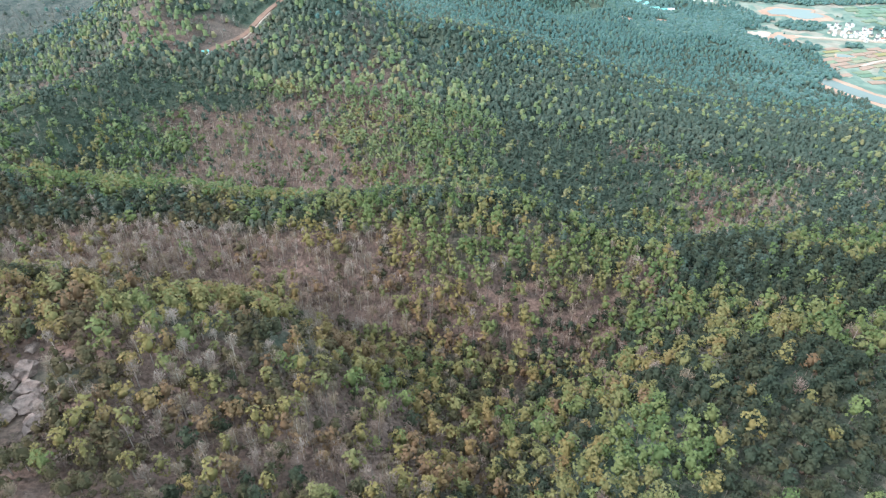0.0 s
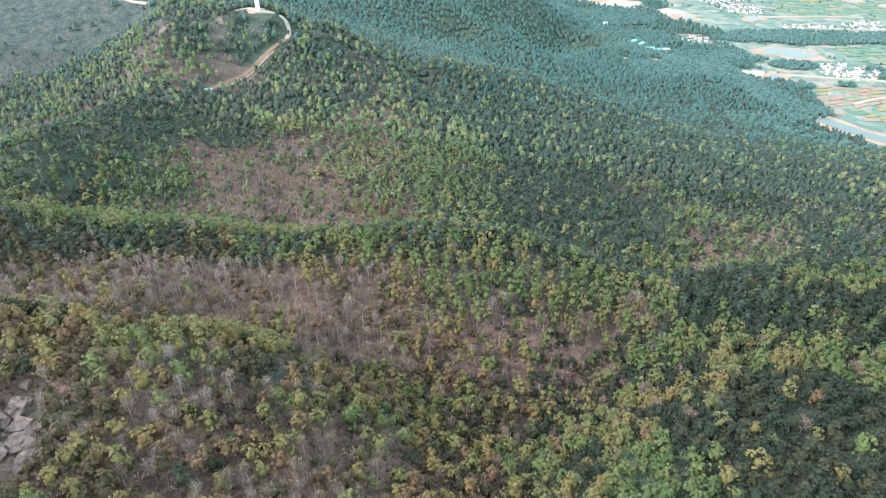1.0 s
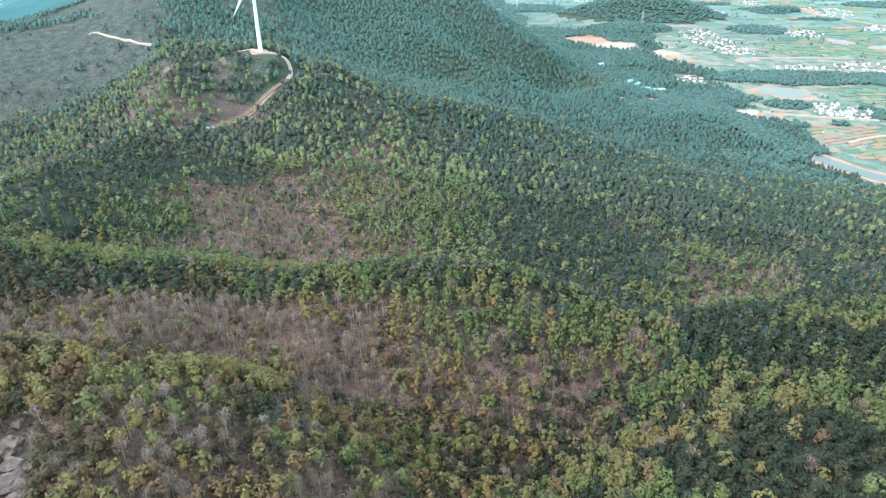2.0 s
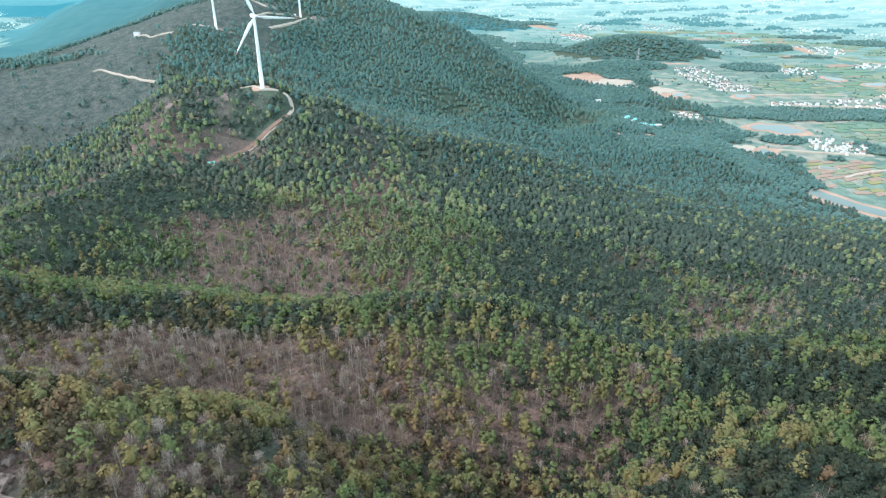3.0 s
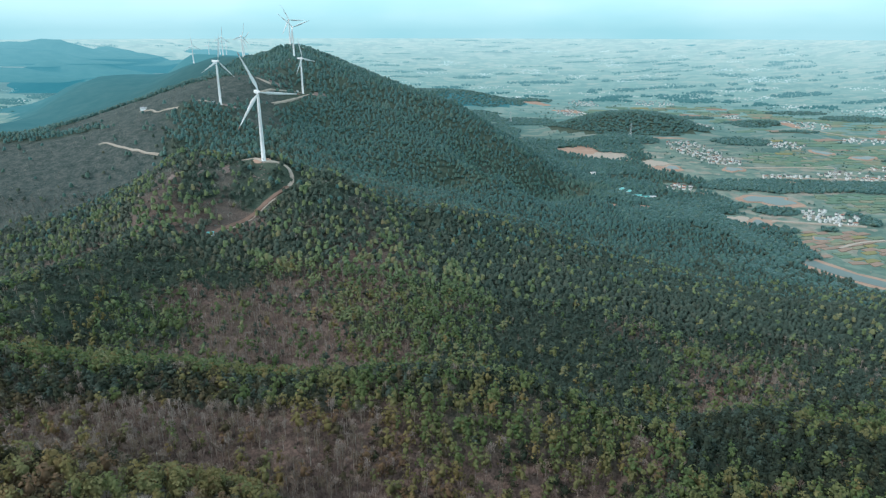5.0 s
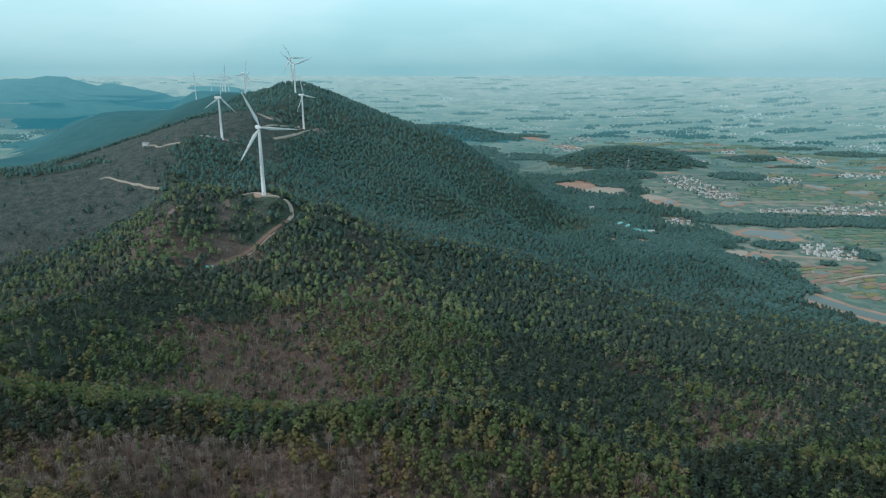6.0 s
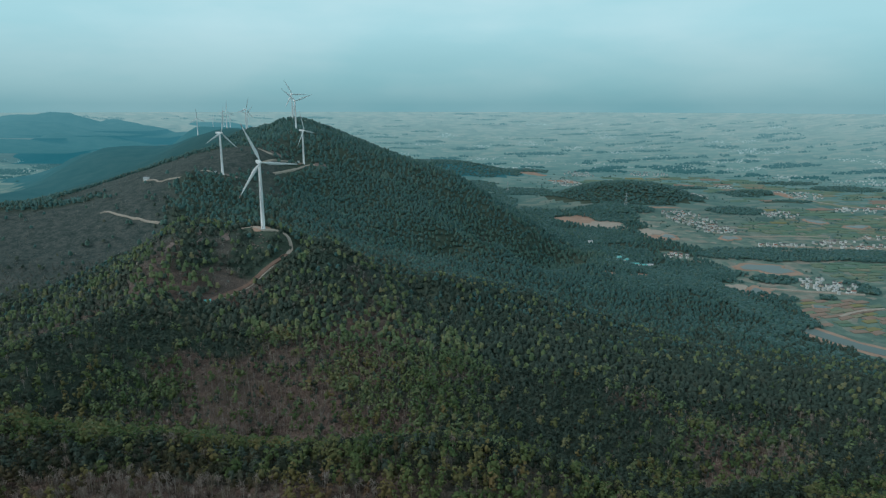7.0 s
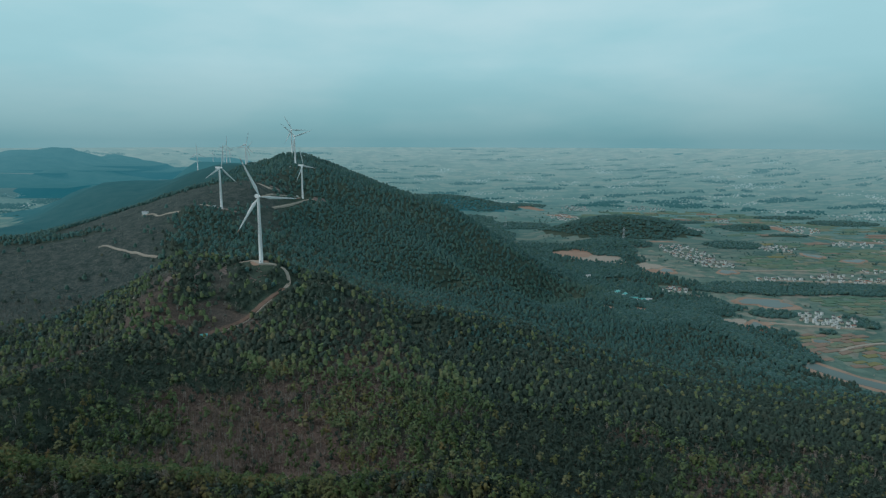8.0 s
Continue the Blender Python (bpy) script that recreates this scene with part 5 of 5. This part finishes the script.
# woods on the plain: centre x, y, reach across, reach along
WOODS = [
    (665, 2240, 270, 165), (499, 1900, 100, 120), (560, 1980, 110, 70), (820, 1390, 170, 62), (960, 1370, 120, 50), (700, 1420, 90, 40), (1144, 2352, 105, 70), (943, 1994, 89, 70), (1922, 3300, 171, 130), (2118, 3214, 112, 140), (1632, 2513, 126, 80), (411, 3200, 141, 100),
]
WOODS += [
    (522, 988, 41, 42), (527, 919, 30, 37), (462, 883, 49, 34), (490, 826, 31, 30), (512, 1049, 29, 48), (492, 1119, 42, 54), (523, 776, 43, 27), (433, 1157, 49, 57), (367, 1120, 42, 54),
    (402, 1380, 86, 80), (470, 1190, 62, 70), (560, 1240, 60, 40), (650, 1180, 40, 30), (640, 1390, 60, 40), (300, 1560, 120, 110), (420, 1600, 90, 100), (300, 1900, 90, 150), (150, 2200, 120, 200), (100, 2600, 160, 200), (330, 2450, 110, 100), (820, 2700, 60, 60), (1500, 2700, 120, 50),
    (600, 1060, 26, 22), (680, 1060, 16, 14), (1230, 2180, 70, 36), (1700, 2250, 90, 50), (1000, 2560, 90, 40), (-150, 3150, 420, 160), (150, 3000, 240, 120), (780, 1120, 22, 40), (520, 1010, 30, 60), (560, 930, 26, 30), (380, 1270, 60, 50),
]
FIELDS = [(670, 972, 92, 92, 30, 13, 0.35), (1150, 1700, 320, 150, 56, 26, -0.1), (1400, 2200, 480, 420, 100, 48, 0.1), (1000, 2700, 500, 260, 110, 60, -0.15), (1700, 1750, 260, 260, 80, 40, 0.2), (900, 1250, 120, 90, 36, 18, 0.1)]


def inside(x, y, blobs, grow=1.0):
    out = np.zeros(np.shape(x), bool)
    for cx, cy, rx, ry, *_ in blobs:
        out |= ((x - cx) / rx) ** 2 + ((y - cy) / ry) ** 2 < grow * grow
    return out


def build_fields():
    rng = np.random.default_rng(17)
    mats = [(GREEN_CROP, "plot of green spring crop"), (PALE_CROP, "plot of pale green crop"), (SOIL, "plot of ploughed brown soil"), (RAPE, "plot of flowering yellow rape"), (FALLOW, "plot of dry fallow grass")]
    for n, (cx, cy, rx, ry, w, d, turn) in enumerate(FIELDS):
        for i in np.arange(-rx, rx, w):
            for j in np.arange(-ry, ry, d):
                u, v = i + w * (0.5 + rng.uniform(-0.2, 0.2)) + (w * 0.5 if int(j / d) % 2 else 0), j + d / 2
                x, y = cx + u * math.cos(turn) - v * math.sin(turn), cy + u * math.sin(turn) + v * math.cos(turn)
                pick = rng.uniform()
                c = [0.36, 0.76, 0.83, 0.86, 1.0] if n else [0.04, 0.16, 0.72, 0.8, 1.0]
                kind = next(k for k, lim in enumerate(c) if pick <= lim)
                a = rng.uniform(0.55, 1.05, 8)
                if ((x - cx) / rx) ** 2 + ((y - cy) / ry) ** 2 > 1 or rng.uniform() < 0.16:
                    continue
                if height(x, y)[0] > PLAIN + 2.5 or inside(x, y, WOODS, 1.1) or inside(x, y, PONDS, 1.5) or inside(x, y, VILLAGES, 1.0) or inside(x, y, BARE, 1.0):
                    continue
                out = [(-w / 2 * a[0], -d / 2 * a[1]), (0, -d / 2 * (a[1] + a[3]) / 2 * 1.06), (w / 2 * a[2], -d / 2 * a[3]), (w / 2 * a[4], d / 2 * a[5]), (0, d / 2 * (a[5] + a[7]) / 2 * 1.04), (-w / 2 * a[6], d / 2 * a[7])]
                own = turn + rng.normal(0, 0.14)
                pts2 = [(x + p * math.cos(own) - q * math.sin(own), y + p * math.sin(own) + q * math.cos(own)) for p, q in out]
                lift = BASE + rng.uniform(0.05, 0.5)
                mat, label = mats[kind]
                laid("field", loft([[(p, q, BASE - 2.5) for p, q in pts2], [(p, q, lift) for p, q in pts2]]), mat, label, "field")


build_fields()

for k, (cx, cy, rx, ry, bank) in enumerate(PONDS):
    laid("bank", patch(cx, cy, rx + bank * 0.7, ry + bank * 0.8, 0.5, 500 + k, 0.4, BASE), EARTH, "bare red earth bank round a pond", "bank")
    laid("pond", patch(cx, cy, rx, ry, 0.75, 500 + k, 0.4, BASE), WATER_M, "still grey-green pond water", "water")
for k, (cx, cy, rx, ry) in enumerate(BARE):
    laid("bare_earth", patch(cx, cy, rx, ry, 0.35, 600 + k, 0.5), EARTH if k % 3 else DIRT, "bare red earth cut into the plain", "bare earth")
RIVER = [(555, 901), (562, 882), (573, 858), (586, 834), (606, 811), (639, 772)]
laid("bank", strip(RIVER, 44, 0.5, 12, 0.1, 9, BASE), EARTH, "bare red earth bank along the reservoir", "bank")
laid("reservoir", strip(RIVER, 25, 0.8, 12, 0.05, 10, BASE), WATER_M, "calm grey reservoir water", "water")
for k, line in enumerate((((610, 1118), (650, 1105), (700, 1095), (760, 1080)), ((800, 1480), (900, 1465), (1000, 1455), (1150, 1450)), ((760, 1600), (820, 1590), (900, 1600), (1000, 1580)), ((1300, 2250), (1330, 2150), (1360, 2060), (1500, 2000)), ((640, 960), (690, 990), (740, 1000)))):
    laid("road", strip(line, 6, 0.95, 15, 0.05, 20 + k, BASE), DIRT, "pale village road across the plain", "road")


def house(kind):
    """A village house with windows; returns the thing at the origin."""
    w, d, h, rise, wall_m, roof_m, label = kind
    ob = thing("house", label, "house", "village houses on the plain")
    wall, roof = gable(w, d, h, rise, 0.5)
    body = part("wall", wall, wall_m, ob)
    part("roof", roof, roof_m, ob)
    n = max(2, int(w / 3.4))
    for floor in range(max(1, int(h // 2.6))):
        for k in range(n):
            x = -w / 2 + (k + 0.5) * w / n
            part("window", loft([[(x - 0.5, -d / 2 - 0.03, 0.9 + floor * 2.6), (x + 0.5, -d / 2 - 0.03, 0.9 + floor * 2.6), (x + 0.5, -d / 2 + 0.1, 0.9 + floor * 2.6), (x - 0.5, -d / 2 + 0.1, 0.9 + floor * 2.6)], [(x - 0.5, -d / 2 - 0.03, 2.1 + floor * 2.6), (x + 0.5, -d / 2 - 0.03, 2.1 + floor * 2.6), (x + 0.5, -d / 2 + 0.1, 2.1 + floor * 2.6), (x - 0.5, -d / 2 + 0.1, 2.1 + floor * 2.6)]]), GLASS, body)
    return ob


HOUSE_KINDS = [
    (5.6, 4.4, 3.5, 1.1, PLASTER, ROOF_DARK, "two-storey white village house with a grey tiled roof"),
    (5, 4.1, 3.4, 0.6, PLASTER, ROOF_PALE, "white village house under a pale low roof"),
    (6.7, 4.4, 3.6, 1, PLASTER, ROOF_RED, "white village house with a red tiled roof"),
    (5.5, 4.2, 2.1, 1, CREAM, ROOF_DARK, "low cream village house with a grey roof"),
    (4.7, 4.1, 4.2, 0.5, PLASTER, ROOF_PALE, "tall white village house with a flat pale roof"),
]


def build_villages():
    rng = np.random.default_rng(23)
    first = [None] * len(HOUSE_KINDS)
    far_walls, far_roofs = [], []
    for cx, cy, rx, ry, n in VILLAGES:
        placed, tries = [], 0
        lane = rng.uniform(-20, 20)
        while len(placed) < n * 1.35 and tries < 1200:
            tries += 1
            a, r = rng.uniform(0, math.tau), math.sqrt(rng.uniform(0, 1))
            x, y = cx + rx * r * math.cos(a), cy + ry * r * math.sin(a)
            if any(math.hypot(x - p, y - q) < 8.0 for p, q in placed) or inside(x, y, PONDS, 1.4):
                continue
            placed.append((x, y))
            k = rng.choice(5, p=(0.4, 0.16, 0.16, 0.18, 0.1))
            if cy > 2500:
                w, dd, h, rise = HOUSE_KINDS[k][:4]
                wall, roof = gable(w, dd, h, rise, 0.5)
                spot = pose(x, y, max(BASE, float(height(x, y)[0])) + 0.4, 0, 0, lane + rng.normal(0, 8))
                far_walls.append(moved(wall, spot))
                far_roofs.append(moved(roof, spot))
                continue
            m = pose(x, y, max(BASE, float(height(x, y)[0])) + 0.4, 0, 0, lane + rng.normal(0, 8) + (90 if rng.uniform() < 0.2 else 0))
            if first[k] is None:
                first[k] = house(HOUSE_KINDS[k])
                first[k].matrix_world = m
            else:
                copy_thing(first[k], m)
    (v1, f1), (v2, f2) = merge(*far_walls), merge(*far_roofs)
    v, f = merge((v1, f1), (v2, f2))
    ob = mesh_object("far_villages", v.tolist(), f, [PLASTER, ROOF_DARK], None, [0] * len(f1) + [1] * len(f2))
    tagged(ob, "white houses of far villages on the plain", "houses", "", "stuff")


build_villages()


def long_shed(x, y, turn, w, d, mat, label):
    ob = thing("shed", label, "shed", "sheds at the wood's edge")
    wall, roof = gable(w, d, 4.5, 1.6, 0.6)
    ob.matrix_world = pose(x, y, max(BASE, float(height(x, y)[0])) + 0.4, 0, 0, turn)
    part("wall", wall, PLASTER, ob)
    part("roof", roof, mat, ob)


for x, y, turn, w, d in ((388, 1322, 60, 22, 9), (398, 1303, 60, 18, 8), (406, 1268, 5, 17, 7), (422, 1262, 5, 13, 6)):
    long_shed(x, y, turn, w, d, TURQUOISE, "long shed with a turquoise sheet roof")
long_shed(438, 1268, 0, 12, 6, ROOF_PALE, "long shed with a pale sheet roof")
long_shed(367, 1495, 10, 11, 6, ROOF_PALE, "pale shed on a bare earth yard")


# ---- pylons ----
STEEL = plain("galvanised_steel", [(0.3, (0.4, 0.42, 0.43)), (0.7, (0.52, 0.54, 0.55))], 0.5, 0.5, 0.5, 0.3)


def pylon(x, y, tall, turn):
    ob = thing("pylon", "grey steel lattice power pylon on the plain", "pylon", "power line pylons")
    ob.matrix_world = pose(x, y, float(height(x, y)[0]), 0, 0, turn)
    s = 3.6
    for sx in (-1, 1):
        for sy in (-1, 1):
            part("leg", stick((sx * s, sy * s, -1), (sx * 0.5, sy * 0.5, tall), 0.32, 0.2, 4), STEEL, ob)
    for k in range(6):
        a, b = k / 6, (k + 1) / 6
        wa, wb2 = s + (0.5 - s) * a, s + (0.5 - s) * b
        part("brace", merge(*[stick((ux * wa, uy * wa, a * tall), (vx * wb2, vy * wb2, b * tall), 0.14, 0.14, 3) for (ux, uy), (vx, vy) in (((-1, -1), (1, -1)), ((1, -1), (1, 1)), ((1, 1), (-1, 1)), ((-1, 1), (-1, -1)))]), STEEL, ob)
    for h, reach in ((0.72, 7), (0.84, 6), (0.96, 5)):
        part("arm", merge(stick((-reach, 0, h * tall), (0, 0, h * tall + 1.2), 0.16, 0.3, 4), stick((reach, 0, h * tall), (0, 0, h * tall + 1.2), 0.16, 0.3, 4), stick((-reach, 0, h * tall), (reach, 0, h * tall), 0.16, 0.16, 4)), STEEL, ob)


pylon(594, 1985, 42, 20)
pylon(268, 2420, 44, 15)
pylon(893, 1410, 40, 20)


# ---- woods and hedges on the plain ----
def plain_woods():
    rng = np.random.default_rng(41)
    rows = []
    for n, (cx, cy, rx, ry) in enumerate(WOODS):
        step = 7.0 if cy < 1700 else (9.5 if cy < 2600 else 13.0)
        gx, gy = np.meshgrid(np.arange(-1.15 * rx, 1.15 * rx, step), np.arange(-1.15 * ry, 1.15 * ry, step))
        x, y = cx + gx.ravel() + rng.uniform(-0.5, 0.5, gx.size) * step, cy + gy.ravel() + rng.uniform(-0.5, 0.5, gx.size) * step
        d = ((x - cx) / rx) ** 2 + ((y - cy) / ry) ** 2
        keep = (d < 0.75 + 0.6 * wander(x, y, 60, 33)) & ~inside(x, y, VILLAGES, 0.9) & ~inside(x, y, BARE, 0.85) & ~inside(x, y, [(a, b, c + e, d2 + e) for a, b, c, d2, e in PONDS], 1.15)
        x, y = x[keep], y[keep]
        rows.append(np.c_[x, y, height(x, y), rng.uniform(4.5, 7.5, len(x)) * (step / 6.5) ** 0.3, rng.uniform(1.5, 2.0, len(x)) * (step / 6.5) ** 0.7, np.clip(rng.normal(0.4, 0.22, len(x)), 0, 1)])
    # single trees and hedgerows between the plots
    x, y = rng.uniform(350, 1900, 3800), rng.uniform(1000, 3100, 3800)
    keep = (wander(x, y, 70, 35) > 0.6) & (height(x, y) < PLAIN + 6) & ~inside(x, y, PONDS, 1.5) & ~inside(x, y, BARE, 1) & (np.abs(x) < 0.8 * y)
    x, y = x[keep], y[keep]
    rows.append(np.c_[x, y, height(x, y), rng.uniform(3.5, 6.5, len(x)), rng.uniform(1.2, 1.8, len(x)), np.clip(rng.normal(0.5, 0.25, len(x)), 0, 1)])
    rows = np.concatenate(rows)
    pines = rng.uniform(0, 1, len(rows)) < 0.75
    # woods on the plain use the needles and leaves coloured for haze
    scatter("plain_pine_wood", [template(dome(rng, 0.36, 0.1, 1.0)) for _ in range(6)], rows[pines], [HAZED_PINE], rng, "dark woods between the villages", "woods", True)
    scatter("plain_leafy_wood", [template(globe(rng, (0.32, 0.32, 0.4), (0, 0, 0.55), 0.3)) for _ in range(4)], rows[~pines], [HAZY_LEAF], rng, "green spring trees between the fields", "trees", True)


plain_woods()


# ---- the distance ----
def far_height(x, y):
    """The far plain lifts towards the skyline."""
    k = np.clip((np.hypot(x, y) - 3250) / 1670, 0, 1)
    return PLAIN + 2.5 + 272 * k**1.5


def build_distance():
    rs = np.linspace(3250, 4920, 40)
    angles = np.radians(np.linspace(-70, 70, 120))
    v = []
    for r in rs:
        for a in angles:
            v.append((r * math.sin(a), r * math.cos(a), float(far_height(r, 0.0))))
    n = len(angles)
    f = [(i * n + k, i * n + k + 1, (i + 1) * n + k + 1, (i + 1) * n + k) for i in range(len(rs) - 1) for k in range(n - 1)]
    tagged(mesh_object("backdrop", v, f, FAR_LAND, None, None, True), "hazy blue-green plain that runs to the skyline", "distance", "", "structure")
    for cx, cy, rx, ry, top, base in ((-2700, 3900, 760, 240, 150, -262), (-1990, 3980, 420, 220, 140, -245), (-1500, 4350, 560, 150, 80, -215), (-2300, 3500, 900, 160, 60, -300), (1820, 4480, 420, 90, 60, -150), (-3100, 4200, 500, 200, 190, -235), (1150, 4650, 500, 80, 40, -130)):
        xs, ys = np.linspace(-1.7, 1.7, 60), np.linspace(-1.7, 1.7, 20)
        v = []
        for q in ys:
            for p in xs:
                lump = 0.75 + 0.5 * float(wander(cx + p * rx, cy + q * ry, 170, 71)) + 0.2 * float(wander(cx + p * rx, cy + q * ry, 60, 72))
                v.append((cx + p * rx, cy + q * ry, base + top * lump * math.exp(-((p * p + q * q) ** 1.2)) - 12))
        f = [(j * 60 + i, j * 60 + i + 1, (j + 1) * 60 + i + 1, (j + 1) * 60 + i) for j in range(19) for i in range(59)]
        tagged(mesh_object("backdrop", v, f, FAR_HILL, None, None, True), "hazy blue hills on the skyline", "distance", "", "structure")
    # woods and villages of the far plain
    rng = np.random.default_rng(91)
    for k in range(11):
        a, r = radians(rng.uniform(-37, -17)), rng.uniform(3500, 4650)
        rx, ry, top = rng.uniform(220, 480), rng.uniform(90, 170), rng.uniform(35, 85)
        cx, cy = r * math.sin(a), r * math.cos(a)
        gx, gy = np.meshgrid(np.linspace(-1.7, 1.7, 40), np.linspace(-1.7, 1.7, 14))
        x, y = cx + gx.ravel() * rx, cy + gy.ravel() * ry
        z = float(far_height(cx, cy)) - 10 + top * (0.7 + 0.6 * wander(x, y, 150, 71) + 0.2 * wander(x, y, 50, 72)) * np.exp(-((gx.ravel() ** 2 + gy.ravel() ** 2) ** 1.2))
        f = [(j * 40 + i, j * 40 + i + 1, (j + 1) * 40 + i + 1, (j + 1) * 40 + i) for j in range(13) for i in range(39)]
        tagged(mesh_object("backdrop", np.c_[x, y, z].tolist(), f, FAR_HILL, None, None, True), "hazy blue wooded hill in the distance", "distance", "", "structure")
    trees, walls = [], []
    for k in range(330):
        r, a = 3260 + 1600 * rng.uniform() ** 1.1, radians(rng.uniform(-36, 38))
        far = (r - 3250) / 1670
        rx, ry = rng.uniform(0.25, 1.0) ** 2 * 170 * (1.1 - 0.5 * far), rng.uniform(14, 46) * (1.0 - 0.45 * far)
        step = 15 - 5 * far
        gx, gy = np.meshgrid(np.arange(-rx, rx, step), np.arange(-ry, ry, step))
        x, y = r * math.sin(a) + gx.ravel() + rng.uniform(-0.5, 0.5, gx.size) * step, r * math.cos(a) + gy.ravel() + rng.uniform(-0.5, 0.5, gx.size) * step
        d = ((x - r * math.sin(a)) / rx) ** 2 + ((y - r * math.cos(a)) / ry) ** 2
        keep = d < 0.4 + 0.8 * wander(x, y, 45, 95)
        x, y = x[keep], y[keep]
        trees.append(np.c_[x, y, far_height(x, y), rng.uniform(7, 12, len(x)) * (1 - 0.5 * far), np.full(len(x), 1.6), np.full(len(x), 0.5)])
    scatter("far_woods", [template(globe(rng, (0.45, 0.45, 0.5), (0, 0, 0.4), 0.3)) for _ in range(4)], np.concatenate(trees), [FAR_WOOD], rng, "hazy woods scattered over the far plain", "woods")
    for k in range(85):
        r, a = 3260 + 1350 * rng.uniform() ** 1.2, radians(rng.uniform(-10, 38) if k % 6 else rng.uniform(-36, -28))
        far = (r - 3250) / 1670
        size = 1 - 0.55 * far
        for _ in range(int(rng.integers(10, 34))):
            x, y = r * math.sin(a) + rng.normal(0, 60 * size), r * math.cos(a) + rng.normal(0, 26 * size)
            w, h = rng.uniform(2.2, 4.2) * size, rng.uniform(2.4, 4.5) * size
            z = float(far_height(x, y))
            walls.append(loft([[(x - w, y - w / 2, z - 3), (x + w, y - w / 2, z - 3), (x + w, y + w / 2, z - 3), (x - w, y + w / 2, z - 3)], [(x - w, y - w / 2, z + h), (x + w, y - w / 2, z + h), (x + w * 0.9, y + w / 2, z + h * 1.2), (x - w * 0.9, y + w / 2, z + h * 1.2)]]))
    v, f = merge(*walls)
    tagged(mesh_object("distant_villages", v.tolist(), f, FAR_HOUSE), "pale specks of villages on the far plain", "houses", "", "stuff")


build_distance()
